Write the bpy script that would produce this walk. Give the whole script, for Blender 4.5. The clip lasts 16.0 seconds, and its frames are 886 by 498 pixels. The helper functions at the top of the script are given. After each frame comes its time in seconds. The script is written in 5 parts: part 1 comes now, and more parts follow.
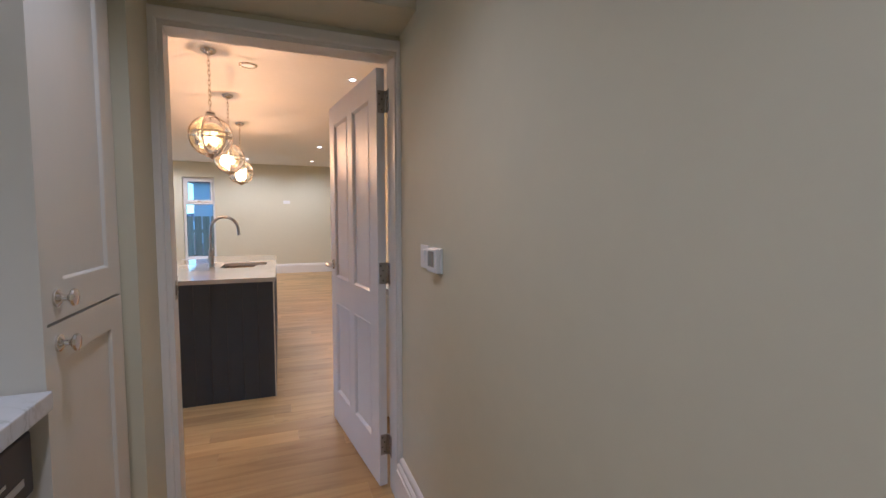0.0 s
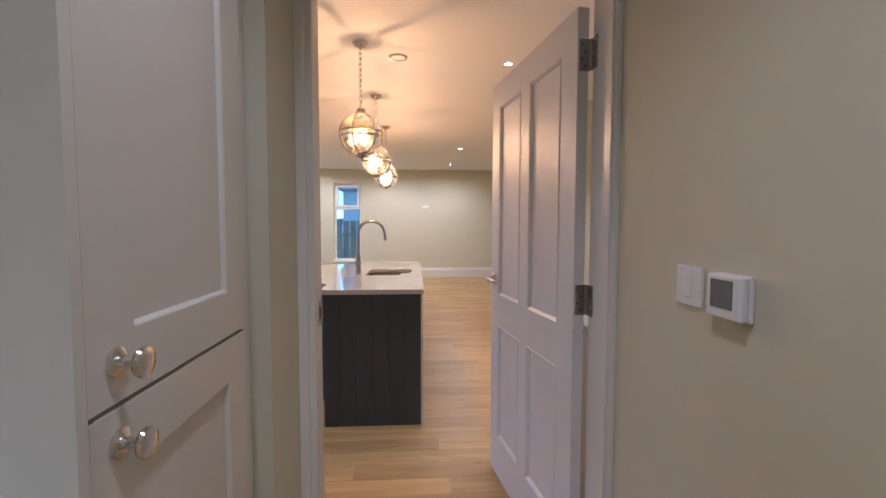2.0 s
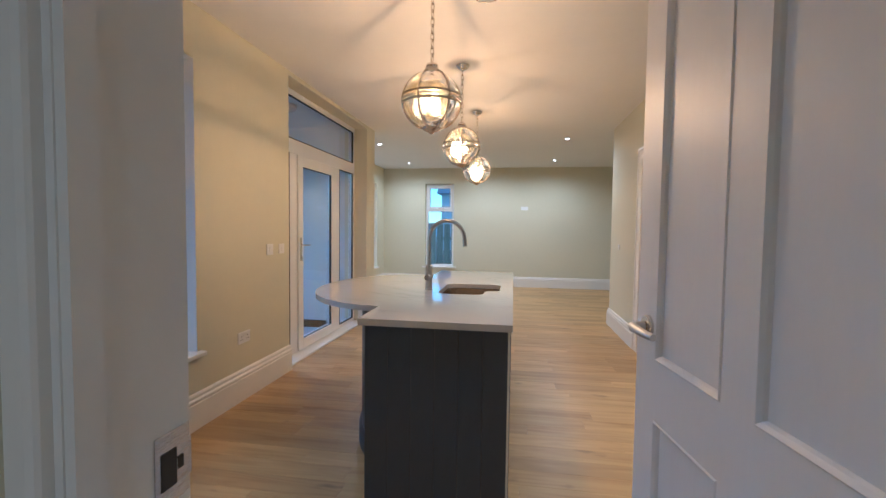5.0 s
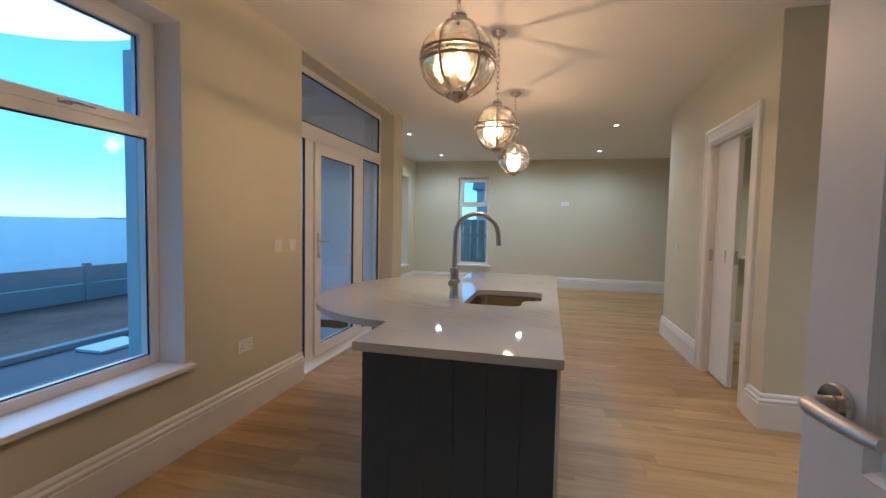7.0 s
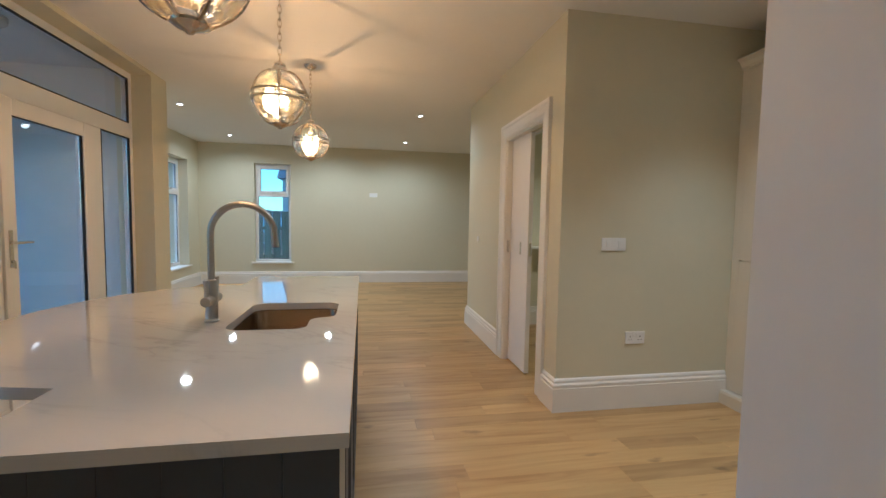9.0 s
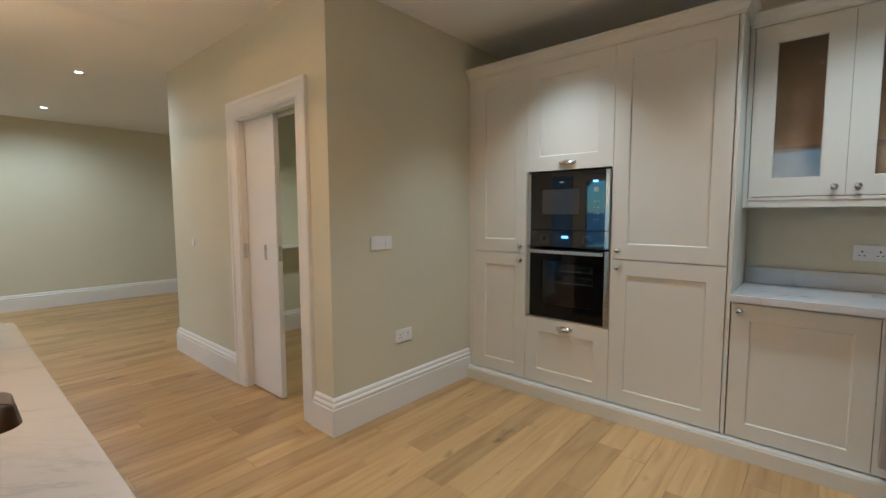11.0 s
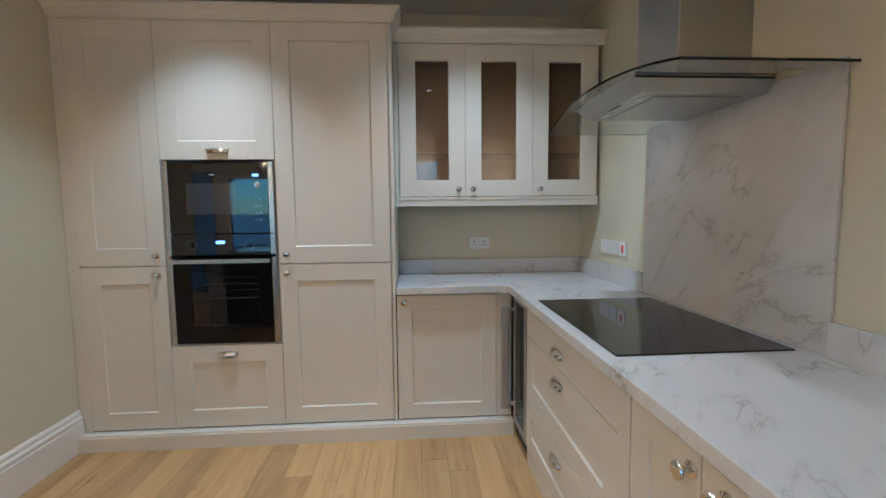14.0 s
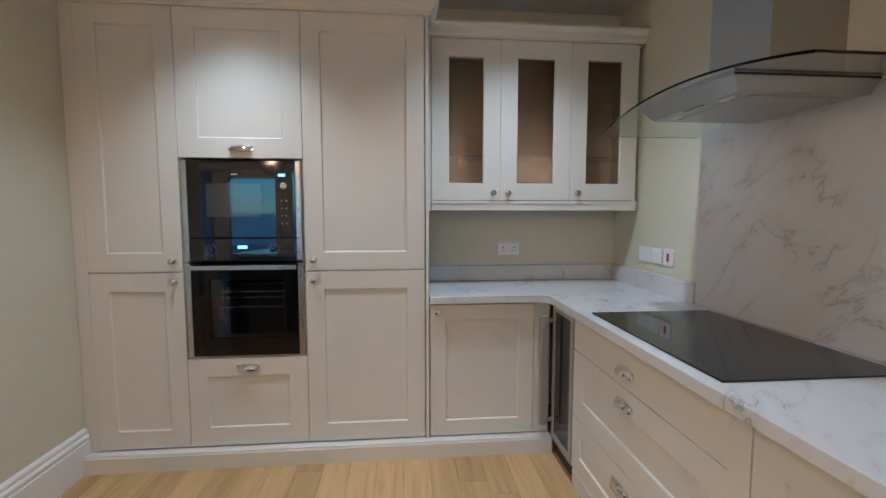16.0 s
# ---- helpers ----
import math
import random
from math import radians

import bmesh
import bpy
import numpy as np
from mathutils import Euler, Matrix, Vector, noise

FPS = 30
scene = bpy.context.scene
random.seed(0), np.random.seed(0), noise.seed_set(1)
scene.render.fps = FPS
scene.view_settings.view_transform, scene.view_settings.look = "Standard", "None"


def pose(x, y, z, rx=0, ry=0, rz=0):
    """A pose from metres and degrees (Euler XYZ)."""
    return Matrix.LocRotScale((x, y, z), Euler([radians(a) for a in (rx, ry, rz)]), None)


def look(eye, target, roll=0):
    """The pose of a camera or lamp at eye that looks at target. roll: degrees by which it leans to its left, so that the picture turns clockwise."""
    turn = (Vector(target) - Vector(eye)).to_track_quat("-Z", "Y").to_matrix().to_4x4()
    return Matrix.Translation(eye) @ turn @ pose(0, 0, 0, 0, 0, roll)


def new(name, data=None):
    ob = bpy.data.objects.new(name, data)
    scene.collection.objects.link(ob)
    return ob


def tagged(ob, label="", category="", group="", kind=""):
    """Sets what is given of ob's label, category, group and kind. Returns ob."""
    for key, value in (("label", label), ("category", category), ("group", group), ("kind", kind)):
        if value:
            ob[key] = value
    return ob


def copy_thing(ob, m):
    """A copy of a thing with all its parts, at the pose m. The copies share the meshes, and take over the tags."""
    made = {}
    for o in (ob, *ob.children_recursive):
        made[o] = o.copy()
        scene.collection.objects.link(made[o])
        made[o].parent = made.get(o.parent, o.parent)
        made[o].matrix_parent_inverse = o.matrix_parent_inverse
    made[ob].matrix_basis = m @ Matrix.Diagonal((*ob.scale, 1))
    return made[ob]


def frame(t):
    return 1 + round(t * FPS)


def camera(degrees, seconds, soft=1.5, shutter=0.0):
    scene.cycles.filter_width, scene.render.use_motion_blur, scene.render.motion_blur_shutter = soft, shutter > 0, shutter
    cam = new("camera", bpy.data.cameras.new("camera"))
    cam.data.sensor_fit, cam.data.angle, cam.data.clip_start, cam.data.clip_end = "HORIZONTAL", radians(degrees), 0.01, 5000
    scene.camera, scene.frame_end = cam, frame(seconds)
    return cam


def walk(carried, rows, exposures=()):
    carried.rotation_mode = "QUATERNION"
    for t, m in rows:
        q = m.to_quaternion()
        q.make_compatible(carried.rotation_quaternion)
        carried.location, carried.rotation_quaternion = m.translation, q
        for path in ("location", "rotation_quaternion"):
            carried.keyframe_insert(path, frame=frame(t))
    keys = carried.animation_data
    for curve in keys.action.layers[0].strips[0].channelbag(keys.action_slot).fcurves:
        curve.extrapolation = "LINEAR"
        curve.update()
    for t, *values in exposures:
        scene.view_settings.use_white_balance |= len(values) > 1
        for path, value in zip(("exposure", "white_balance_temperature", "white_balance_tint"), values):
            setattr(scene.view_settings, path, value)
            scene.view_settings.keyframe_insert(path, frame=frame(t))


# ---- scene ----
cam = camera(90.8, 16.0)
PATH = [
    (0, (0.654, -0.066, 1.334), (1.355, 1.802, 1.202), 0.0),
    (0.5, (0.609, 0.065, 1.335), (1.083, 2.004, 1.211), 0.1),
    (1, (0.572, 0.23, 1.33), (0.87, 2.204, 1.21), 0.2),
    (1.5, (0.555, 0.394, 1.323), (0.745, 2.382, 1.206), 0.0),
    (2, (0.556, 0.566, 1.332), (0.689, 2.559, 1.22), 0.1),
    (2.5, (0.571, 0.758, 1.337), (0.659, 2.753, 1.222), 0.1),
    (3, (0.583, 0.952, 1.336), (0.62, 2.948, 1.224), 0.3),
    (3.5, (0.583, 1.104, 1.323), (0.562, 3.101, 1.222), 0.3),
    (4, (0.6, 1.285, 1.311), (0.48, 3.279, 1.212), 0.5),
    (4.5, (0.616, 1.464, 1.298), (0.398, 3.45, 1.211), 0.3),
    (5, (0.615, 1.566, 1.31), (0.298, 3.538, 1.216), 0.7),
    (5.2, (0.639, 1.685, 1.288), (0.256, 3.646, 1.214), -0.0),
    (7.3, (0.563, 2.121, 1.302), (0.089, 4.061, 1.183), 1.1),
    (7.5, (0.579, 2.163, 1.296), (0.172, 4.117, 1.177), 1.1),
    (8, (0.609, 2.291, 1.301), (0.419, 4.278, 1.175), 1.1),
    (8.3, (0.633, 2.377, 1.296), (0.579, 4.372, 1.167), 1.0),
    (8.5, (0.627, 2.427, 1.303), (0.687, 4.421, 1.173), 1.1),
    (9, (0.644, 2.571, 1.315), (1.005, 4.534, 1.18), 1.0),
    (9.2, (0.652, 2.644, 1.321), (1.116, 4.583, 1.174), 0.7),
    (11.3, (0.43, 3.184, 1.364), (2.071, 4.315, 1.199), -0.3),
    (11.5, (0.442, 3.216, 1.366), (2.161, 4.224, 1.198), -0.4),
    (12, (0.477, 3.277, 1.363), (2.347, 3.965, 1.189), -0.5),
    (12.5, (0.527, 3.299, 1.354), (2.474, 3.724, 1.18), -0.4),
    (13, (0.599, 3.339, 1.341), (2.581, 3.542, 1.169), -0.3),
    (13.5, (0.67, 3.357, 1.343), (2.663, 3.389, 1.173), -0.5),
    (14, (0.735, 3.379, 1.347), (2.724, 3.251, 1.179), -0.6),
    (14.5, (0.794, 3.406, 1.348), (2.771, 3.152, 1.181), -0.7),
    (15, (0.849, 3.457, 1.357), (2.812, 3.114, 1.19), -0.3),
    (15.5, (0.876, 3.521, 1.363), (2.84, 3.181, 1.199), -0.1),
    (16, (0.904, 3.634, 1.365), (2.89, 3.456, 1.204), -0.0),
]
walk(cam, [(t, look(eye, target, roll)) for t, eye, target, roll in PATH], [(0, 0.58, 4900, 20), (1.5, 0.64, 4900, 20), (3.5, 0.58, 4550, 14), (4.5, 0.52, 4350, 9), (5.2, 0.4, 4400, 8), (7.5, -0.08, 4450, 7), (9, 0.15, 4600, 3), (11.5, 0.25, 4450, 1), (12.5, 0.32, 4400, 2), (14.5, 0.32, 4300, 4), (16, 0.32, 4300, 6)])

# ---- light ----
world = bpy.data.worlds.new("dusk_sky")
scene.world = world
world.use_nodes = True
sky = world.node_tree.nodes.new("ShaderNodeTexSky")
sky.sky_type = 'NISHITA'
sky.sun_disc = False
sky.sun_elevation, sky.sun_rotation = radians(46), radians(298)
sky.air_density, sky.dust_density, sky.ozone_density = 1.0, 0.3, 2.5
backg = world.node_tree.nodes["Background"]
backg.inputs[1].default_value = 0.15
# thin even cloud: greener, paler, softly banded
wnt = world.node_tree
wco = wnt.nodes.new("ShaderNodeTexCoord")
wmap = wnt.nodes.new("ShaderNodeMapping")
wmap.inputs["Scale"].default_value = (1.2, 1.2, 7)
cloud = wnt.nodes.new("ShaderNodeTexNoise")
cloud.inputs["Scale"].default_value, cloud.inputs["Detail"].default_value = 1.3, 4
wnt.links.new(wco.outputs["Generated"], wmap.inputs[0])
wnt.links.new(wmap.outputs[0], cloud.inputs[0])
veil = wnt.nodes.new("ShaderNodeMix")
veil.data_type = 'RGBA'
veil.inputs[6].default_value, veil.inputs[7].default_value = (0.58, 1.02, 1.08, 1), (0.88, 1.30, 1.27, 1)
wnt.links.new(cloud.outputs[0], veil.inputs[0])
tint = wnt.nodes.new("ShaderNodeMix")
tint.data_type, tint.blend_type = 'RGBA', 'MULTIPLY'
tint.inputs[0].default_value = 1.0
wnt.links.new(sky.outputs[0], tint.inputs[6])
wnt.links.new(veil.outputs[2], tint.inputs[7])
wnt.links.new(tint.outputs[2], backg.inputs[0])

sun_data = bpy.data.lights.new("sun", 'SUN')
sun_data.energy, sun_data.angle, sun_data.color = 1.35, radians(60), (0.80, 0.90, 1.0)
sun_ob = new("sun", sun_data)
sun_ob.matrix_world = look((-30.7, 16.3, 36.0), (0, 0, 0))

WARM, NEUTRAL = (1.0, 0.46, 0.15), (1.0, 0.87, 0.70)
CEIL = 2.70
PENDANTS = [(0.155, 3.97), (0.16, 5.33), (0.165, 6.82)]
# kitchen, living room, utility room
# the one at (2.93, 3.0) is unseen, added to brighten the wall cabinets
DOWNLIGHTS = [(1.36, 3.2), (1.36, 4.32), (2.86, 4.46), (2.93, 3.0), (-1.62, 8.66), (-1.62, 10.75), (0.03, 10.68), (1.40, 8.52), (1.40, 10.62)]
SHARE = [0.60, 0.58, 1.3, 1.25, 0.95, 0.95, 0.95, 0.95, 0.95]
UTILITY_CEIL, UTILITY_LIGHTS = 2.45, [(0.50, 0.95), (0.50, -0.55)]
PENDANT_WATTS, SPOT_WATTS, UTILITY_WATTS = 15.0, 42.0, 23.0


def spot(x, y, z, watts, colour=NEUTRAL, size=116, blend=0.75):
    data = bpy.data.lights.new("downlight_lamp", 'SPOT')
    data.energy, data.color, data.spot_size, data.spot_blend, data.shadow_soft_size = watts, colour, radians(size), blend, 0.05
    ob = new("downlight_lamp", data)
    ob.location = (x, y, z)


for (lx, ly), share in zip(DOWNLIGHTS, SHARE):
    spot(lx, ly, CEIL - 0.03, SPOT_WATTS * share, NEUTRAL, 170 if ly > 8 else 100 if lx < 2 else 98 if ly > 4 else 116, 0.72 if ly > 8 else 1.0 if lx > 2 else 0.75)
for lx, ly in UTILITY_LIGHTS:
    spot(lx, ly, UTILITY_CEIL - 0.03, UTILITY_WATTS * (0.72 if ly > 0 else 1.6), (0.99, 0.905, 0.80), 122 if ly > 0 else 140, 1.0)
# unseen lamp added to brighten the room behind the sliding door
spot(2.85, 6.7, CEIL - 0.03, 50.0, (1.0, 0.80, 0.52))
for lx, ly in PENDANTS:
    bulb_data = bpy.data.lights.new("pendant_bulb_lamp", 'POINT')
    bulb_data.energy, bulb_data.color, bulb_data.shadow_soft_size = PENDANT_WATTS, WARM, 0.009
    new("pendant_bulb_lamp", bulb_data).location = (lx, ly, 1.985)


# ---- materials ----
def material(name, colour, rough=0.5, metal=0.0, vary=0.06, scale=3.0, bump=0.0, bump_scale=200.0, spec=0.5, stretch=(1, 1, 1), per_object=0.0, coat=0.0, rough_vary=0.0):
    """Painted, plastic or metal surface with a broad tone variation, a fine one and a fine relief."""
    m = bpy.data.materials.new(name)
    m.use_nodes = True
    nt = m.node_tree
    b = nt.nodes["Principled BSDF"]
    b.inputs["Roughness"].default_value, b.inputs["Metallic"].default_value = rough, metal
    b.inputs["Specular IOR Level"].default_value = spec
    b.inputs["Coat Weight"].default_value = coat
    co = nt.nodes.new("ShaderNodeTexCoord")
    mp = nt.nodes.new("ShaderNodeMapping")
    mp.inputs["Scale"].default_value = stretch
    nt.links.new(co.outputs["Object"], mp.inputs[0])
    big = nt.nodes.new("ShaderNodeTexNoise")
    big.inputs["Scale"].default_value, big.inputs["Detail"].default_value = scale, 4
    fine = nt.nodes.new("ShaderNodeTexNoise")
    fine.inputs["Scale"].default_value, fine.inputs["Detail"].default_value = scale * 14, 3
    nt.links.new(mp.outputs[0], big.inputs[0])
    nt.links.new(mp.outputs[0], fine.inputs[0])
    mean = nt.nodes.new("ShaderNodeMix")
    mean.data_type = 'FLOAT'
    mean.inputs[0].default_value = 0.35
    nt.links.new(big.outputs[0], mean.inputs[2])
    nt.links.new(fine.outputs[0], mean.inputs[3])
    ramp = nt.nodes.new("ShaderNodeMapRange")
    ramp.inputs[1].default_value, ramp.inputs[2].default_value = 0.3, 0.7
    ramp.inputs[3].default_value, ramp.inputs[4].default_value = 1 - vary, 1 + vary
    nt.links.new(mean.outputs[0], ramp.inputs[0])
    value = ramp.outputs[0]
    if per_object:
        info = nt.nodes.new("ShaderNodeObjectInfo")
        r2 = nt.nodes.new("ShaderNodeMapRange")
        r2.inputs[3].default_value, r2.inputs[4].default_value = 1 - per_object, 1 + per_object
        nt.links.new(info.outputs["Random"], r2.inputs[0])
        mul = nt.nodes.new("ShaderNodeMath")
        mul.operation = 'MULTIPLY'
        nt.links.new(value, mul.inputs[0])
        nt.links.new(r2.outputs[0], mul.inputs[1])
        value = mul.outputs[0]
    hsv = nt.nodes.new("ShaderNodeHueSaturation")
    hsv.inputs["Color"].default_value = (*colour, 1)
    nt.links.new(value, hsv.inputs["Value"])
    nt.links.new(hsv.outputs[0], b.inputs["Base Color"])
    if rough_vary:
        rr = nt.nodes.new("ShaderNodeMapRange")
        rr.inputs[3].default_value, rr.inputs[4].default_value = max(0.02, rough - rough_vary), rough + rough_vary
        nt.links.new(fine.outputs[0], rr.inputs[0])
        nt.links.new(rr.outputs[0], b.inputs["Roughness"])
    if bump:
        n = nt.nodes.new("ShaderNodeTexNoise")
        n.inputs["Scale"].default_value, n.inputs["Detail"].default_value = bump_scale, 2
        nt.links.new(mp.outputs[0], n.inputs[0])
        bp = nt.nodes.new("ShaderNodeBump")
        bp.inputs["Strength"].default_value, bp.inputs["Distance"].default_value = bump, 0.002
        nt.links.new(n.outputs[0], bp.inputs["Height"])
        nt.links.new(bp.outputs[0], b.inputs["Normal"])
    return m


def glass_material(name, colour=(1, 1, 1), rough=0.0):
    m = bpy.data.materials.new(name)
    m.use_nodes = True
    b = m.node_tree.nodes["Principled BSDF"]
    b.inputs["Base Color"].default_value = (*colour, 1)
    b.inputs["Transmission Weight"].default_value, b.inputs["Roughness"].default_value, b.inputs["IOR"].default_value = 1.0, rough, 1.45
    return m


def glow_material(name, colour, strength):
    m = bpy.data.materials.new(name)
    m.use_nodes = True
    b = m.node_tree.nodes["Principled BSDF"]
    b.inputs["Base Color"].default_value = (*colour, 1)
    b.inputs["Emission Color"].default_value, b.inputs["Emission Strength"].default_value = (*colour, 1), strength
    return m


def oak_material(name, base=(0.46, 0.298, 0.12), per_island=False):
    """Oiled oak: long grain, pores, knots, with a tone of its own for each board."""
    m = bpy.data.materials.new(name)
    m.use_nodes = True
    nt = m.node_tree
    b = nt.nodes["Principled BSDF"]
    b.inputs["Roughness"].default_value = 0.36
    b.inputs["Specular IOR Level"].default_value = 0.45
    if per_island:
        rnd = nt.nodes.new("ShaderNodeNewGeometry").outputs["Random Per Island"]
    else:
        rnd = nt.nodes.new("ShaderNodeObjectInfo").outputs["Random"]
    geo = nt.nodes.new("ShaderNodeNewGeometry")
    shift = nt.nodes.new("ShaderNodeVectorMath")
    shift.operation = 'MULTIPLY_ADD'
    shift.inputs[1].default_value, shift.inputs[2].default_value = (37, 91, 13), (0, 0, 0)
    comb = nt.nodes.new("ShaderNodeCombineXYZ")
    for k in range(3):
        nt.links.new(rnd, comb.inputs[k])
    nt.links.new(comb.outputs[0], shift.inputs[0])
    nt.links.new(geo.outputs["Position"], shift.inputs[2])
    mp = nt.nodes.new("ShaderNodeMapping")
    mp.inputs["Scale"].default_value = (0.9, 9, 9)
    nt.links.new(shift.outputs[0], mp.inputs[0])
    grain = nt.nodes.new("ShaderNodeTexNoise")
    grain.inputs["Scale"].default_value, grain.inputs["Detail"].default_value, grain.inputs["Distortion"].default_value = 1.6, 6, 1.1
    nt.links.new(mp.outputs[0], grain.inputs[0])
    mp2 = nt.nodes.new("ShaderNodeMapping")
    mp2.inputs["Scale"].default_value = (4, 9, 9)
    nt.links.new(shift.outputs[0], mp2.inputs[0])
    knot = nt.nodes.new("ShaderNodeTexNoise")
    knot.inputs["Scale"].default_value, knot.inputs["Detail"].default_value = 0.9, 3
    nt.links.new(mp2.outputs[0], knot.inputs[0])
    ramp = nt.nodes.new("ShaderNodeValToRGB")
    e = ramp.color_ramp.elements
    e[0].position, e[0].color = 0.28, (base[0] * 0.80, base[1] * 0.75, base[2] * 0.68, 1)
    e[1].position, e[1].color = 0.72, (base[0] * 1.16, base[1] * 1.2, base[2] * 1.25, 1)
    mid = ramp.color_ramp.elements.new(0.46)
    mid.color = (*base, 1)
    nt.links.new(grain.outputs[0], ramp.inputs[0])
    kr = nt.nodes.new("ShaderNodeMapRange")
    kr.inputs[1].default_value, kr.inputs[2].default_value, kr.inputs[3].default_value, kr.inputs[4].default_value = 0.66, 0.78, 1.0, 0.5
    nt.links.new(knot.outputs[0], kr.inputs[0])
    tone = nt.nodes.new("ShaderNodeMapRange")
    tone.inputs[3].default_value, tone.inputs[4].default_value = 0.84, 1.18
    nt.links.new(rnd, tone.inputs[0])
    mul = nt.nodes.new("ShaderNodeMath")
    mul.operation = 'MULTIPLY'
    nt.links.new(kr.outputs[0], mul.inputs[0])
    nt.links.new(tone.outputs[0], mul.inputs[1])
    hsv = nt.nodes.new("ShaderNodeHueSaturation")
    nt.links.new(ramp.outputs[0], hsv.inputs["Color"])
    nt.links.new(mul.outputs[0], hsv.inputs["Value"])
    nt.links.new(hsv.outputs[0], b.inputs["Base Color"])
    rr = nt.nodes.new("ShaderNodeMapRange")
    rr.inputs[3].default_value, rr.inputs[4].default_value = 0.46, 0.30
    nt.links.new(grain.outputs[0], rr.inputs[0])
    nt.links.new(rr.outputs[0], b.inputs["Roughness"])
    bp = nt.nodes.new("ShaderNodeBump")
    bp.inputs["Strength"].default_value, bp.inputs["Distance"].default_value = 0.12, 0.001
    nt.links.new(grain.outputs[0], bp.inputs["Height"])
    nt.links.new(bp.outputs[0], b.inputs["Normal"])
    return m


def quartz_material(name, base, vein, rough, amount, scale=1.0, cover=0.45, turn=(0.5, 0.6, 0.7), drawn=(0.6, 2.2, 1)):
    """White polished quartz with thin wandering grey veins and a cloudy ground."""
    m = bpy.data.materials.new(name)
    m.use_nodes = True
    nt = m.node_tree
    b = nt.nodes["Principled BSDF"]
    b.inputs["Roughness"].default_value = rough
    geo = nt.nodes.new("ShaderNodeNewGeometry")
    mp = nt.nodes.new("ShaderNodeMapping")
    mp.inputs["Scale"].default_value = (scale, scale, scale)
    mp.inputs["Rotation"].default_value = turn
    nt.links.new(geo.outputs["Position"], mp.inputs[0])

    def ridge(sc, detail, dist, width, stretch):
        st = nt.nodes.new("ShaderNodeMapping")
        st.inputs["Scale"].default_value = stretch
        nt.links.new(mp.outputs[0], st.inputs[0])
        n = nt.nodes.new("ShaderNodeTexNoise")
        n.inputs["Scale"].default_value, n.inputs["Detail"].default_value, n.inputs["Distortion"].default_value = sc, detail, dist
        n.inputs["Roughness"].default_value = 0.6
        nt.links.new(st.outputs[0], n.inputs[0])
        s = nt.nodes.new("ShaderNodeMath")
        s.operation = 'SUBTRACT'
        s.inputs[1].default_value = 0.5
        nt.links.new(n.outputs[0], s.inputs[0])
        a = nt.nodes.new("ShaderNodeMath")
        a.operation = 'ABSOLUTE'
        nt.links.new(s.outputs[0], a.inputs[0])
        r = nt.nodes.new("ShaderNodeMapRange")
        r.inputs[1].default_value, r.inputs[2].default_value, r.inputs[3].default_value, r.inputs[4].default_value = 0.0, width, 1.0, 0.0
        nt.links.new(a.outputs[0], r.inputs[0])
        return r.outputs[0]

    def times(p, q):
        k = nt.nodes.new("ShaderNodeMath")
        k.operation = 'MULTIPLY'
        nt.links.new(p, k.inputs[0])
        nt.links.new(q, k.inputs[1])
        return k.outputs[0]

    patch = nt.nodes.new("ShaderNodeTexNoise")
    patch.inputs["Scale"].default_value, patch.inputs["Detail"].default_value = 3.0, 3
    nt.links.new(mp.outputs[0], patch.inputs[0])
    pr = nt.nodes.new("ShaderNodeMapRange")
    pr.inputs[1].default_value, pr.inputs[2].default_value = cover, cover + 0.2
    nt.links.new(patch.outputs[0], pr.inputs[0])
    sharp = times(ridge(1.9, 9, 0.5, 0.016, drawn), pr.outputs[0])
    cloud = times(ridge(1.9, 9, 0.5, 0.085, drawn), pr.outputs[0])
    k1 = nt.nodes.new("ShaderNodeMath")
    k1.operation = 'MULTIPLY'
    k1.inputs[1].default_value = amount
    nt.links.new(sharp, k1.inputs[0])
    k2 = nt.nodes.new("ShaderNodeMath")
    k2.operation = 'MULTIPLY_ADD'
    k2.inputs[1].default_value = amount * 0.38
    nt.links.new(cloud, k2.inputs[0])
    nt.links.new(k1.outputs[0], k2.inputs[2])
    mix = nt.nodes.new("ShaderNodeMix")
    mix.data_type = 'RGBA'
    mix.inputs[6].default_value, mix.inputs[7].default_value = (*base, 1), (*vein, 1)
    nt.links.new(k2.outputs[0], mix.inputs[0])
    nt.links.new(mix.outputs[2], b.inputs["Base Color"])
    return m


WALL = material("cream_wall_paint", (0.635, 0.605, 0.455), 0.75, vary=0.025, scale=1.2, bump=0.05, bump_scale=260)
CEILING = material("white_ceiling_paint", (0.80, 0.785, 0.75), 0.8, vary=0.02, scale=1.0, bump=0.1, bump_scale=200)
WOODWORK = material("white_satin_woodwork", (0.78, 0.76, 0.715), 0.36, vary=0.02, scale=4, bump=0.06, bump_scale=90)
DOORPAINT = material("white_door_paint", (0.79, 0.785, 0.785), 0.42, vary=0.02, scale=4, bump=0.08, bump_scale=60, stretch=(1, 1, 0.2))
UPVC = material("white_upvc", (0.80, 0.80, 0.79), 0.28, vary=0.015, scale=5)
GASKET = material("black_gasket", (0.02, 0.02, 0.022), 0.6, vary=0.1)
CABINET = material("pale_stone_cabinet_paint", (0.69, 0.665, 0.585), 0.34, vary=0.02, scale=3, bump=0.05, bump_scale=150, stretch=(1, 1, 0.3))
CARCASS = material("oak_effect_carcass", (0.30, 0.185, 0.082), 0.5, vary=0.18, scale=5, stretch=(6, 6, 0.7))
ISLAND = material("dark_slate_blue_paint", (0.050, 0.064, 0.090), 0.42, vary=0.08, scale=3, bump=0.06, bump_scale=150, stretch=(1, 1, 0.3))
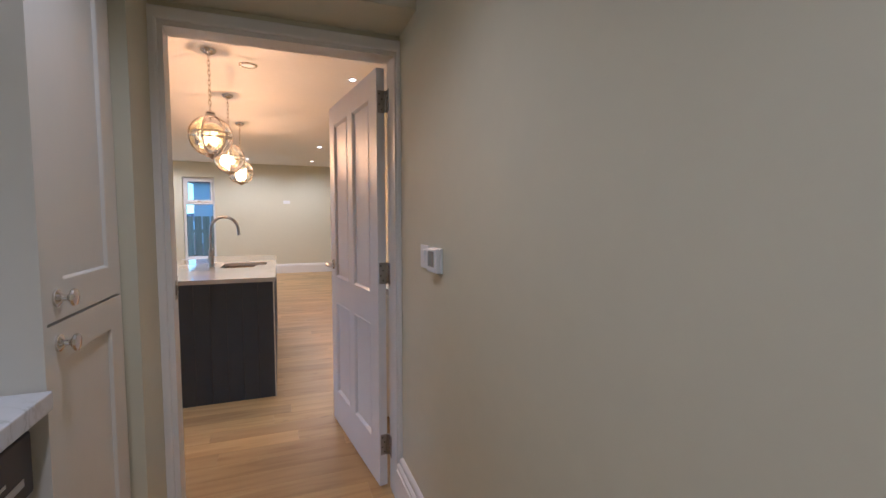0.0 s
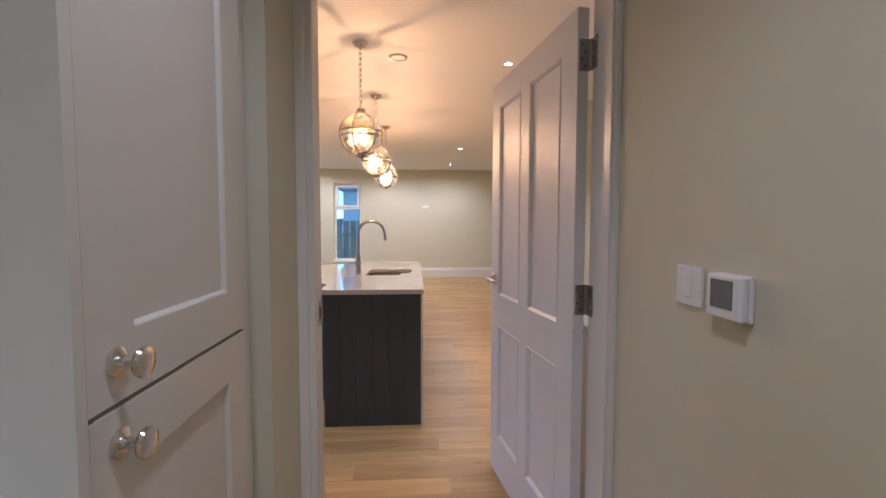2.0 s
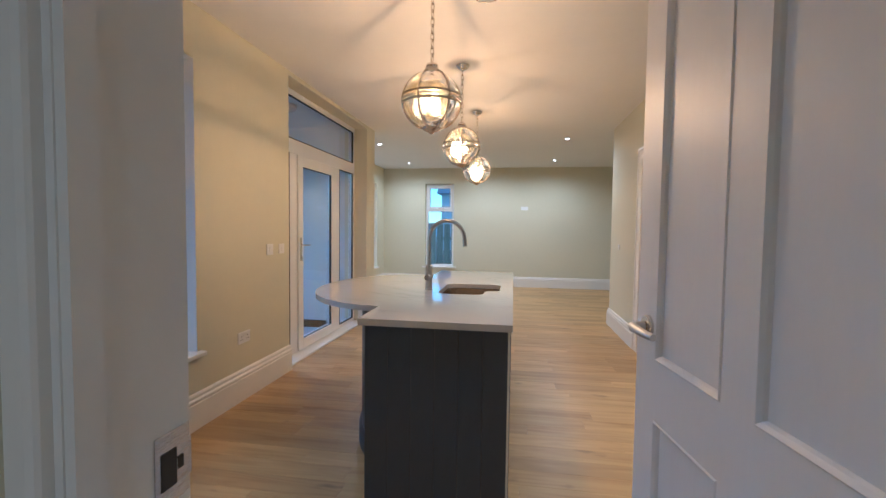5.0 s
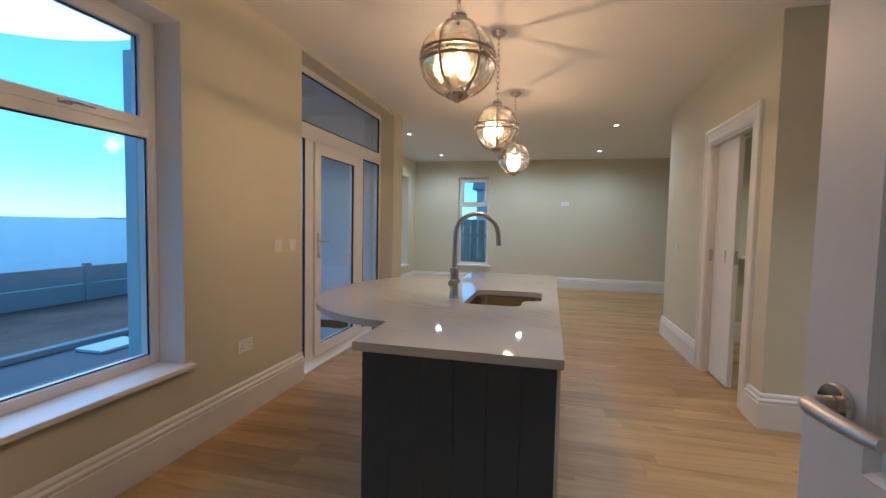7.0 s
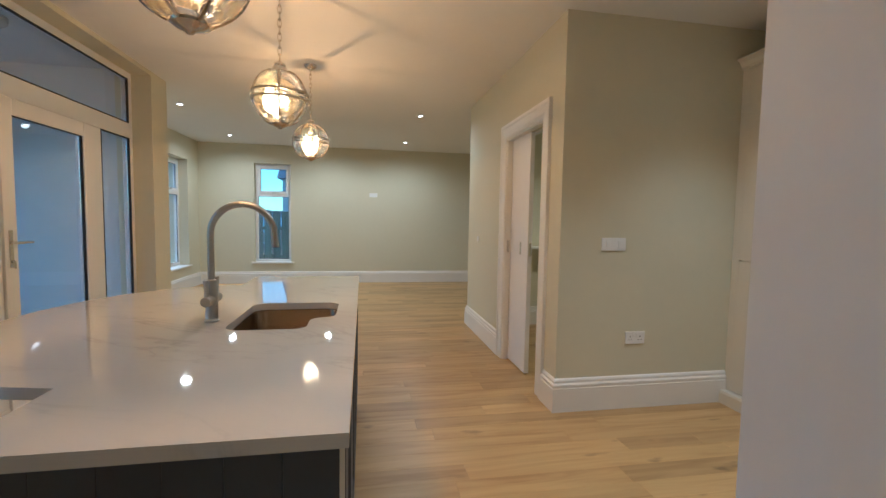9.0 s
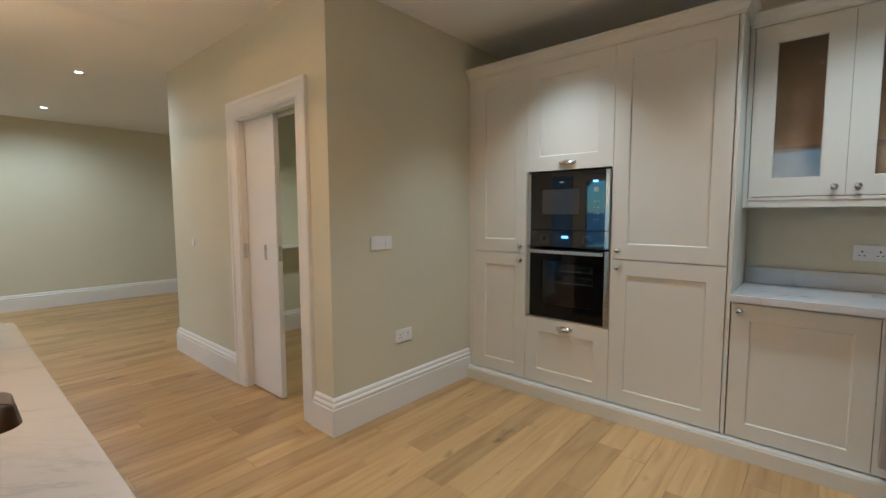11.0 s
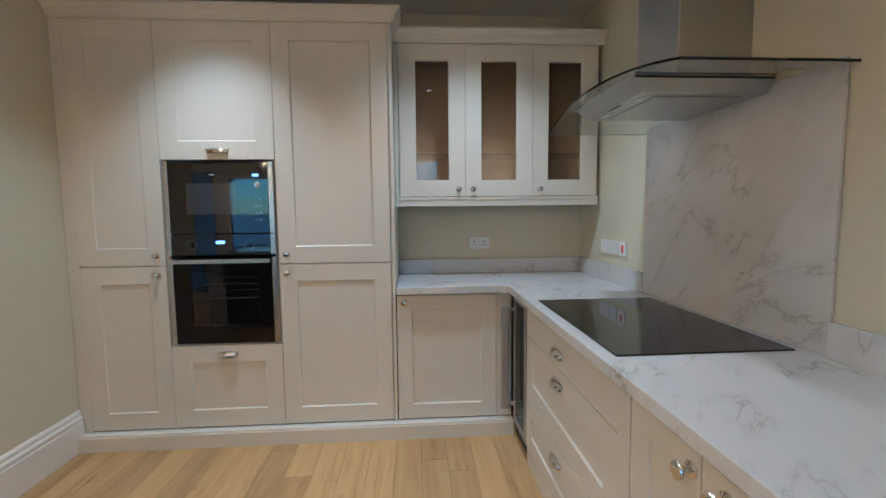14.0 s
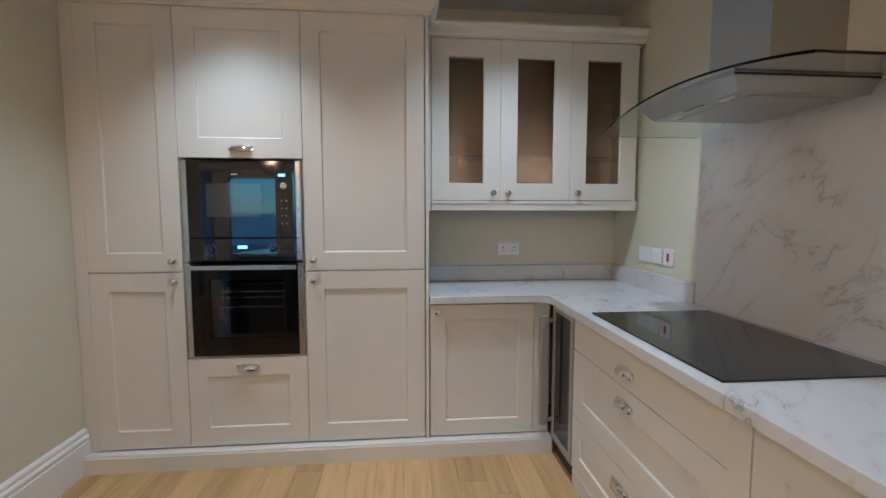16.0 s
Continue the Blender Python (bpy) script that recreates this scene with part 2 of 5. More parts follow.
QUARTZ = quartz_material("white_veined_quartz", (0.66, 0.665, 0.66), (0.26, 0.25, 0.20), 0.06, 0.6, 1.5, 0.48)
CHROME = material("polished_nickel", (0.72, 0.68, 0.62), 0.14, 1.0, vary=0.04, scale=20, rough_vary=0.05)
# satin steel with the warm brown reflection in the bowl put into its colour
BOWL = material("brown_reflection_bowl_steel", (0.36, 0.27, 0.185), 0.26, 1.0, vary=0.05, scale=4)
AGED = material("aged_nickel", (0.47, 0.41, 0.33), 0.24, 1.0, vary=0.12, scale=25)
STEEL = material("brushed_steel", (0.58, 0.57, 0.55), 0.27, 1.0, vary=0.03, scale=3, stretch=(1, 1, 40), rough_vary=0.05)
AGED_STEEL = material("dull_hinge_steel", (0.44, 0.42, 0.39), 0.36, 1.0, vary=0.1, scale=30)
HOODSTEEL = material("smooth_hood_steel", (0.48, 0.475, 0.46), 0.33, 1.0, vary=0.01, scale=2)
SOFTSTEEL = material("soft_brushed_steel", (0.64, 0.62, 0.60), 0.52, 1.0, vary=0.03, scale=3, stretch=(1, 1, 40))
BLACKGLASS = material("black_oven_glass", (0.006, 0.006, 0.007), 0.03, vary=0.1, spec=0.9)
HOBGLASS = material("black_hob_glass", (0.010, 0.010, 0.010), 0.05, vary=0.1, spec=0.6)
OVENBLACK = material("black_oven_door_glass", (0.005, 0.005, 0.005), 0.06, vary=0.1, spec=0.3)
BARSTEEL = material("brushed_bar_steel", (0.44, 0.42, 0.40), 0.42, 0.55, vary=0.04, scale=4, stretch=(1, 1, 30))
DARK = material("dark_void", (0.012, 0.012, 0.013), 0.5, vary=0.1)
GLASS = glass_material("clear_glass")
SMOKE = glass_material("hood_glass", (0.78, 0.82, 0.81))
PLASTIC = material("white_moulded_plastic", (0.80, 0.80, 0.79), 0.32, vary=0.015, scale=10)
SCREEN = material("grey_display", (0.16, 0.17, 0.17), 0.22, vary=0.08, scale=20)
RED = material("red_switch", (0.55, 0.03, 0.02), 0.35)
OAK = oak_material("oiled_oak_board")
OAK_FAR = oak_material("oiled_oak_far_boards", per_island=True)
RENDERED = material("white_exterior_render", (0.66, 0.68, 0.69), 0.9, vary=0.05, scale=2, bump=0.4, bump_scale=120)


# ---- mesh helpers ----
def mesh_of(name, bm, mat, smooth=False):
    bmesh.ops.recalc_face_normals(bm, faces=bm.faces[:])
    me = bpy.data.meshes.new(name)
    bm.to_mesh(me)
    bm.free()
    me.materials.append(mat)
    if smooth:
        me.shade_smooth()
        me.set_sharp_from_angle(angle=radians(38))
    return me


def part(name, bm, mat, parent, label="", smooth=False):
    ob = new(name, mesh_of(name, bm, mat, smooth))
    ob.parent = parent
    return tagged(ob, label)


def thing(name, m, label, category, group="", kind=""):
    ob = new(name)
    ob.empty_display_size = 0.05
    ob.matrix_basis = m
    return tagged(ob, label, category, group, kind)


def solid(name, bm, mat, label, category, kind="structure", smooth=False, m=None):
    ob = new(name, mesh_of(name, bm, mat, smooth))
    if m is not None:
        ob.matrix_basis = m
    return tagged(ob, label, category, "", kind)


def box(bm, x0, x1, y0, y1, z0, z1, bevel=0.0):
    r = bmesh.ops.create_cube(bm, size=1, matrix=Matrix.LocRotScale(((x0 + x1) / 2, (y0 + y1) / 2, (z0 + z1) / 2), None, (abs(x1 - x0), abs(y1 - y0), abs(z1 - z0))))
    if bevel:
        edges = {e for v in r["verts"] for e in v.link_edges}
        bmesh.ops.bevel(bm, geom=list(edges), offset=bevel, segments=2, affect='EDGES', profile=0.5)
    return bm


def boxes(*rows, bevel=0.0):
    bm = bmesh.new()
    for r in rows:
        box(bm, *r, bevel=bevel)
    return bm


def lathe(bm, profile, seg=20, m=Matrix()):
    """Turn (radius, height) pairs round the local z axis."""
    rings = []
    for r, z in profile:
        if r < 1e-6:
            rings.append([bm.verts.new(m @ Vector((0, 0, z)))])
        else:
            rings.append([bm.verts.new(m @ Vector((r * math.cos(2 * math.pi * k / seg), r * math.sin(2 * math.pi * k / seg), z))) for k in range(seg)])
    for a, b in zip(rings, rings[1:]):
        for k in range(seg):
            j = (k + 1) % seg
            if len(a) == 1 and len(b) == 1:
                continue
            if len(a) == 1:
                bm.faces.new((a[0], b[k], b[j]))
            elif len(b) == 1:
                bm.faces.new((a[k], a[j], b[0]))
            else:
                bm.faces.new((a[k], a[j], b[j], b[k]))
    return bm


def tube(bm, pts, r, seg=10, closed=False):
    """A round bar along a line of points."""
    pts = [Vector(p) for p in pts]
    n = len(pts)
    rings = []
    up = Vector((0.13, 0.07, 1)).normalized()
    for k, p in enumerate(pts):
        a = pts[(k - 1) % n] if (closed or k) else p
        b = pts[(k + 1) % n] if (closed or k < n - 1) else p
        d = (b - a).normalized()
        u = up - d * up.dot(d)
        if u.length < 0.2:
            u = Vector((1, 0, 0)) - d * d.x
        u.normalize()
        up = u
        w = d.cross(u)
        rr = r[k] if isinstance(r, (list, tuple)) else r
        rings.append([bm.verts.new(p + rr * (math.cos(2 * math.pi * i / seg) * u + math.sin(2 * math.pi * i / seg) * w)) for i in range(seg)])
    pairs = list(zip(rings, rings[1:])) + ([(rings[-1], rings[0])] if closed else [])
    for a, b in pairs:
        for i in range(seg):
            j = (i + 1) % seg
            bm.faces.new((a[i], a[j], b[j], b[i]))
    if not closed:
        bm.faces.new(rings[0])
        bm.faces.new(rings[-1])
    return bm


def sweep(bm, pts, profile, normal, closed=False):
    """Run a closed profile of (out, up) pairs along a flat line with mitred corners; out lies to the left of the way, up along normal."""
    nrm = Vector(normal).normalized()
    pts = [Vector(p) for p in pts]
    n = len(pts)
    rings = []
    for k, p in enumerate(pts):
        din = (p - pts[k - 1]).normalized() if (closed or k) else None
        dout = (pts[(k + 1) % n] - p).normalized() if (closed or k < n - 1) else None
        din, dout = din or dout, dout or din
        a, b = nrm.cross(din), nrm.cross(dout)
        s = (a + b).normalized()
        s = s / max(0.2, s.dot(a))
        rings.append([bm.verts.new(p + s * o + nrm * u) for o, u in profile])
    m = len(profile)
    pairs = list(zip(rings, rings[1:])) + ([(rings[-1], rings[0])] if closed else [])
    for a, b in pairs:
        for i in range(m):
            j = (i + 1) % m
            bm.faces.new((a[i], a[j], b[j], b[i]))
    if not closed:
        bm.faces.new(rings[0])
        bm.faces.new(rings[-1])
    return bm


def slab(bm, outline, z0, z1, bevel=0.003):
    """A flat plate of any outline with eased edges."""
    lo = [bm.verts.new((x, y, z0)) for x, y in outline]
    hi = [bm.verts.new((x, y, z1)) for x, y in outline]
    f = [bm.faces.new(lo), bm.faces.new(hi)]
    for k in range(len(lo)):
        j = (k + 1) % len(lo)
        f.append(bm.faces.new((lo[k], lo[j], hi[j], hi[k])))
    if bevel:
        bmesh.ops.bevel(bm, geom=[e for e in bm.edges if abs(e.verts[0].co.z - e.verts[1].co.z) < 1e-6], offset=bevel, segments=2, affect='EDGES', profile=0.5)
    return bm


def panelled(bm, xs, zs, t, panels, steps, both=False):
    """A joined slab from x=xs[0]..xs[-1], z=zs[0]..zs[-1], y=0..t (front at y=0), with sunk panels in the named cells.
    steps: pairs (inwards, back) of the moulding round each panel."""
    def face_side(y, sign):
        grid = {(i, k): bm.verts.new((x, y, z)) for i, x in enumerate(xs) for k, z in enumerate(zs)}
        for i in range(len(xs) - 1):
            for k in range(len(zs) - 1):
                q = [grid[i, k], grid[i + 1, k], grid[i + 1, k + 1], grid[i, k + 1]]
                if (i, k) not in panels:
                    bm.faces.new(q)
                    continue
                prev, c = q, [v.co.copy() for v in q]
                for inn, back in steps:
                    ring = []
                    for v, (sx, sz) in zip(c, ((1, 1), (-1, 1), (-1, -1), (1, -1))):
                        ring.append(bm.verts.new((v.x + sx * inn, y + sign * back, v.z + sz * inn)))
                    for a in range(4):
                        b = (a + 1) % 4
                        bm.faces.new((prev[a], prev[b], ring[b], ring[a]))
                    prev = ring
                bm.faces.new(prev)
        rim = [grid[i, 0] for i in range(len(xs))] + [grid[len(xs) - 1, k] for k in range(1, len(zs))]
        rim += [grid[i, len(zs) - 1] for i in range(len(xs) - 2, -1, -1)] + [grid[0, k] for k in range(len(zs) - 2, 0, -1)]
        return rim
    a = face_side(0.0, 1)
    if both:
        b = face_side(t, -1)
    else:
        b = [bm.verts.new((v.co.x, t, v.co.z)) for v in a]
        bm.faces.new(b)
    for k in range(len(a)):
        j = (k + 1) % len(a)
        bm.faces.new((a[k], a[j], b[j], b[k]))
    return bm


SHAKER = [(0.003, 0.002), (0.006, 0.009)]


def shaker(w, h, stile=0.09, t=0.02, x=0.0, z=0.0, gap=0.0015):
    bm = bmesh.new()
    x0, x1, z0, z1 = x + gap, x + w - gap, z + gap, z + h - gap
    r = min(stile, h * 0.3)
    return panelled(bm, [x0, x0 + stile, x1 - stile, x1], [z0, z0 + r, z1 - r, z1], t, {(1, 1)}, SHAKER)


def wall_boxes(axis, p0, p1, a0, a1, z0, z1, holes=()):
    """A wall between planes p0 and p1, from a0 to a1 along, pierced by holes (a0, a1, z0, z1)."""
    rows = []
    put = (lambda a, b, c, d: rows.append((p0, p1, a, b, c, d))) if axis == "x" else (lambda a, b, c, d: rows.append((a, b, p0, p1, c, d)))
    at = a0
    for h0, h1, k0, k1 in sorted(holes):
        if h0 > at:
            put(at, h0, z0, z1)
        if k0 > z0:
            put(h0, h1, z0, k0)
        if k1 < z1:
            put(h0, h1, k1, z1)
        at = h1
    if at < a1:
        put(at, a1, z0, z1)
    return boxes(*rows)


# ---- large structure ----
W, S, E = -1.39, 2.0, 3.86          # kitchen: west face, south face beside the door, east face
HOB_S = 2.16                        # south face behind the hob
N = 5.33                            # face of the wall past the tall units
PX = 1.955                          # face of the wall with the sliding door
FAR, FARW = 11.615, -2.43           # living room: far face, west face
DOOR_L, DOOR_R, DOOR_H = 0.256, 1.147, 2.065
UL, UR = 0.222, 1.17                # utility room: stub face, right face

solid("wall_west", wall_boxes("x", W - 0.32, W, 1.86, 7.70, 0, CEIL, [(2.86, 4.075, 0.49, 2.36), (5.25, 7.36, 0.0, 2.66)]), WALL, "cream painted kitchen wall with window and glazed door", "wall")
solid("wall_living_south", boxes((FARW - 0.32, W - 0.32, 7.38, 7.70, -0.3, CEIL + 0.3)), RENDERED, "white rendered outer wall beside the porch", "wall")
solid("wall_living_west", wall_boxes("x", FARW - 0.32, FARW, 7.70, FAR, 0, CEIL, [(9.3, 11.1, 0.42, 2.3)]), WALL, "cream painted living room wall with window", "wall")
solid("wall_north", wall_boxes("y", FAR, FAR + 0.32, FARW - 0.32, 4.55, 0, CEIL, [(-1.43, -0.755, 0.42, 2.34)]), WALL, "cream painted far wall with narrow window", "wall")
solid("wall_living_east", boxes((4.25, 4.55, 7.93, FAR, 0, CEIL)), WALL, "cream painted living room wall", "wall")
solid("wall_living_return", boxes((PX + 0.14, 4.55, 7.79, 7.93, 0, CEIL)), WALL, "cream painted return wall", "wall")
solid("wall_sliding_door", wall_boxes("x", PX, PX + 0.14, N, 7.93, 0, CEIL, [(5.66, 6.49, 0, 2.06)]), WALL, "cream painted wall with a sliding pocket door", "wall")
solid("wall_nib", boxes((PX + 0.14, E + 0.3, N, N + 0.12, 0, CEIL)), WALL, "cream painted wall beside the tall cabinets", "wall")
solid("wall_east", boxes((E, E + 0.3, 1.86, N, 0, CEIL)), WALL, "cream painted wall behind the cabinets", "wall")
solid("wall_hob", boxes((1.27, E, 1.86, HOB_S, 0, CEIL)), WALL, "cream painted wall behind the hob", "wall")
solid("wall_door", wall_boxes("y", 1.86, S, W, 1.27, 0, CEIL, [(DOOR_L - 0.03, DOOR_R + 0.03, 0, DOOR_H + 0.03)]), WALL, "cream painted wall round the open door", "wall")
solid("wall_utility_right", boxes((UR, UR + 0.1, -1.6, 1.86, 0, UTILITY_CEIL)), WALL, "cream painted utility room wall", "wall")
solid("wall_utility_back", boxes((-0.6, UR + 0.1, -1.75, -1.6, 0, UTILITY_CEIL)), WALL, "cream painted utility room wall", "wall")
solid("wall_utility_left", boxes((-0.6, -0.42, -1.6, 1.6, 0, UTILITY_CEIL)), WALL, "cream painted utility room wall", "wall")
solid("wall_stub", boxes((-0.6, UL, 1.6, 1.86, 0, UTILITY_CEIL)), WALL, "cream painted boxed stub wall beside the doorway", "wall")
solid("wall_bulkhead", boxes((UL, UR, 1.6, 1.859, 2.142, UTILITY_CEIL)), WALL, "cream painted bulkhead over the doorway", "wall")
solid("wall_pantry", boxes((3.5, 3.6, N + 0.12, 7.79, 0, CEIL)), WALL, "cream painted wall behind the sliding door", "wall")
solid("ceiling", boxes((W - 0.32, E + 0.3, 1.86, 7.70, CEIL, CEIL + 0.15), (FARW - 0.32, 4.55, 7.70, FAR + 0.32, CEIL, CEIL + 0.15)), CEILING, "white painted plaster ceiling", "ceiling")
solid("ceiling_utility", boxes((-0.6, UR + 0.1, -1.75, 1.86, UTILITY_CEIL, UTILITY_CEIL + 0.25)), CEILING, "white painted low ceiling", "ceiling")
solid("floor", boxes((W - 0.32, E + 0.3, 1.86, 7.38, -0.12, -0.014), (FARW - 0.32, 4.55, 7.38, FAR + 0.32, -0.12, -0.014), (-0.6, UR + 0.1, -1.75, 1.86, -0.12, -0.014)), DARK, "subfloor under the oak boards", "floor")

# skirting with a stepped top
SKIRT = [(0, 0), (0.026, 0), (0.026, 0.165), (0.020, 0.168), (0.020, 0.174), (0.024, 0.178), (0.024, 0.190), (0.018, 0.198), (0.014, 0.201), (0.014, 0.216), (0.010, 0.224), (0.004, 0.230), (0, 0.232)]


def skirting(pts, label="white moulded tall skirting board"):
    bm = bmesh.new()
    sweep(bm, [(x, y, 0) for x, y in pts], SKIRT, (0, 0, 1))
    solid("baseboard", bm, WOODWORK, label, "skirting board")


skirting([(W, 5.25), (W, S)])
skirting([(W, 7.70), (W, 7.36), (W - 0.11, 7.36)])
skirting([(FARW, FAR), (FARW, 7.70), (W, 7.70)])
skirting([(4.25, FAR), (FARW, FAR)])
skirting([(PX, 6.624), (PX, 7.93), (4.25, 7.93)])
skirting([(3.30, N), (PX, N), (PX, 5.526)])
skirting([(UR, -1.6), (UR, 1.86)])
skirting([(2.1, 5.45), (3.5, 5.45), (3.5, 7.79), (2.1, 7.79)])
skirting([(DOOR_L - 0.08, S), (W, S)])

# oak boards
rng = random.Random(5)
BW = 0.142
board_shapes = {}


def board_mesh(length, width):
    key = (round(length, 3), round(width, 3))
    if key not in board_shapes:
        bm = boxes((0, length, 0, width, -0.014, 0))
        top = [e for e in bm.edges if e.verts[0].co.z > -0.001 and e.verts[1].co.z > -0.001]
        bmesh.ops.bevel(bm, geom=top, offset=0.0010, segments=1, affect='EDGES')
        board_shapes[key] = mesh_of("board", bm, OAK)
    return board_shapes[key]


near_boards, far_rows = [], []
y = -1.75
while y < FAR + 0.02:
    x = FARW - 0.25 - rng.random() * 1.2
    while x < 4.5:
        ln = rng.choice((0.5, 0.7, 0.9, 1.1, 1.3, 1.6))
        lo, hi = (-0.55, UR + 0.05) if y < 1.86 else (W - 0.28, E + 0.2) if y < 7.38 else (FARW - 0.28, 4.5)
        x0, x1 = max(x, lo), min(x + ln, hi)
        if x1 - x0 > 0.04:
            inside = -1.6 < x1 and x0 < 3.4 and 1.6 < y < 6.4
            if inside:
                near_boards.append((x0, y, round(x1 - x0, 3)))
            else:
                far_rows.append((x0, x1 - 0.0008, y, y + BW - 0.0008, -0.014, -0.0005))
        x += ln
    y += BW
far_bm = bmesh.new()
for row in far_rows:
    box(far_bm, *row)
for row in near_boards[300:]:
    box(far_bm, row[0], row[0] + row[2] - 0.0008, row[1], row[1] + BW - 0.0008, -0.014, -0.0005)
floor_ob = bpy.data.objects["floor"]
far_ob = part("boards", far_bm, OAK_FAR, floor_ob)
tagged(far_ob, "oiled oak floor boards", "", "", "stuff")


# ---- doors and windows ----
ARCH = [(0, 0), (0.085, 0), (0.085, 0.024), (0.070, 0.026), (0.062, 0.018), (0.030, 0.014), (0.020, 0.017), (0.006, 0.015), (0, 0.010)]


FLAT_ARCH = [(0, 0), (0.085, 0), (0.085, 0.016), (0.078, 0.018), (0.016, 0.016), (0.004, 0.014), (0, 0.010)]


def architrave(parent, path, normal, scale=1.0, profile=ARCH):
    bm = bmesh.new()
    sweep(bm, path[::-1], [(a * scale, b) for a, b in profile], normal)
    return part("architrave", bm, WOODWORK, parent)


def screw(bm, p, r=0.004, m=Matrix()):
    lathe(bm, [(0, 0.0012), (r * 0.7, 0.0012), (r, 0)], 8, m @ Matrix.Translation(p))


# doorway between the utility room and the kitchen
frame_1 = thing("door_frame", pose(0, 0, 0), "white painted door lining with moulded architrave", "door frame", kind="structure")
part("lining", boxes((DOOR_L - 0.03, DOOR_L, 1.86, S, 0, DOOR_H + 0.03), (DOOR_R, DOOR_R + 0.03, 1.86, S, 0, DOOR_H + 0.03), (DOOR_L, DOOR_R, 1.86, S, DOOR_H, DOOR_H + 0.03)), WOODWORK, frame_1)
part("door_stop", boxes((DOOR_L, DOOR_L + 0.010, 1.862, 1.890, 0, DOOR_H), (DOOR_L + 0.010, DOOR_R, 1.862, 1.890, DOOR_H - 0.010, DOOR_H)), WOODWORK, frame_1)
architrave(frame_1, [(DOOR_R + 0.008, 1.86, 0), (DOOR_R + 0.008, 1.86, DOOR_H + 0.008), (DOOR_L - 0.008, 1.86, DOOR_H + 0.008), (DOOR_L - 0.008, 1.86, 0)], (0, -1, 0), 0.52, FLAT_ARCH)
architrave(frame_1, [(DOOR_L - 0.008, S, 0), (DOOR_L - 0.008, S, DOOR_H + 0.008), (DOOR_R + 0.008, S, DOOR_H + 0.008), (DOOR_R + 0.008, S, 0)], (0, 1, 0), 0.9)
keep = bmesh.new()
box(keep, DOOR_L, DOOR_L + 0.002, 1.950, S - 0.002, 1.012, 1.090, 0.0008)
box(keep, DOOR_L - 0.004, DOOR_L + 0.002, S - 0.002, S + 0.001, 1.030, 1.072, 0.0008)
for kz in (1.020, 1.082):
    screw(keep, (0, 0, 0), 0.004, pose(DOOR_L + 0.002, 1.968, kz, 0, 90, 0))
strike = part("strike_plate", keep, STEEL, frame_1, "steel latch keep with dark holes")
part("latch_hole", boxes((DOOR_L + 0.0015, DOOR_L + 0.0028, 1.957, 1.978, 1.030, 1.070), (DOOR_L + 0.0015, DOOR_L + 0.0028, 1.980, 1.988, 1.044, 1.058)), DARK, strike)

LEAF_W, LEAF_H, LEAF_T = 0.893, 2.040, 0.040
door_1 = thing("door_1", pose(1.097, 2.010, 0.008, 0, 0, 97.8), "white four-panel door standing open into the kitchen", "door", kind="structure")
dbm = bmesh.new()
sx, mx = 0.115, 0.10
half = (LEAF_W - 2 * sx - mx) / 2
panelled(dbm, [0, sx, sx + half, sx + half + mx, LEAF_W - sx, LEAF_W], [0, 0.21, 0.80, 0.96, LEAF_H - 0.12, LEAF_H], LEAF_T, {(1, 1), (3, 1), (1, 3), (3, 3)}, [(0.004, -0.003), (0.012, 0.004), (0.016, 0.011), (0.02, 0.011)], both=True)
for v in dbm.verts:
    v.co.y -= LEAF_T
leaf_ob = part("leaf", dbm, DOORPAINT, door_1)


def lever_set(parent, x, z, y, out, toward):
    rose = lathe(bmesh.new(), [(0, 0), (0.031, 0), (0.031, 0.007), (0.028, 0.0105), (0.014, 0.011), (0.014, 0.013), (0, 0.013)], 28, Matrix.Translation((x, y, z)) @ Matrix.Rotation(radians(90 if out < 0 else -90), 4, 'X'))
    r = part("handle_rose", rose, CHROME, parent, "round polished nickel rose", True)
    pts = [(x, y + out * 0.008, z), (x, y + out * 0.035, z), (x + toward * 0.006, y + out * 0.045, z), (x + toward * 0.02, y + out * 0.05, z), (x + toward * 0.06, y + out * 0.052, z), (x + toward * 0.10, y + out * 0.05, z - 0.001), (x + toward * 0.125, y + out * 0.044, z - 0.002)]
    part("lever", tube(bmesh.new(), pts, [0.012, 0.012, 0.0125, 0.0125, 0.0115, 0.0105, 0.009], 14), SOFTSTEEL, r, "", True)


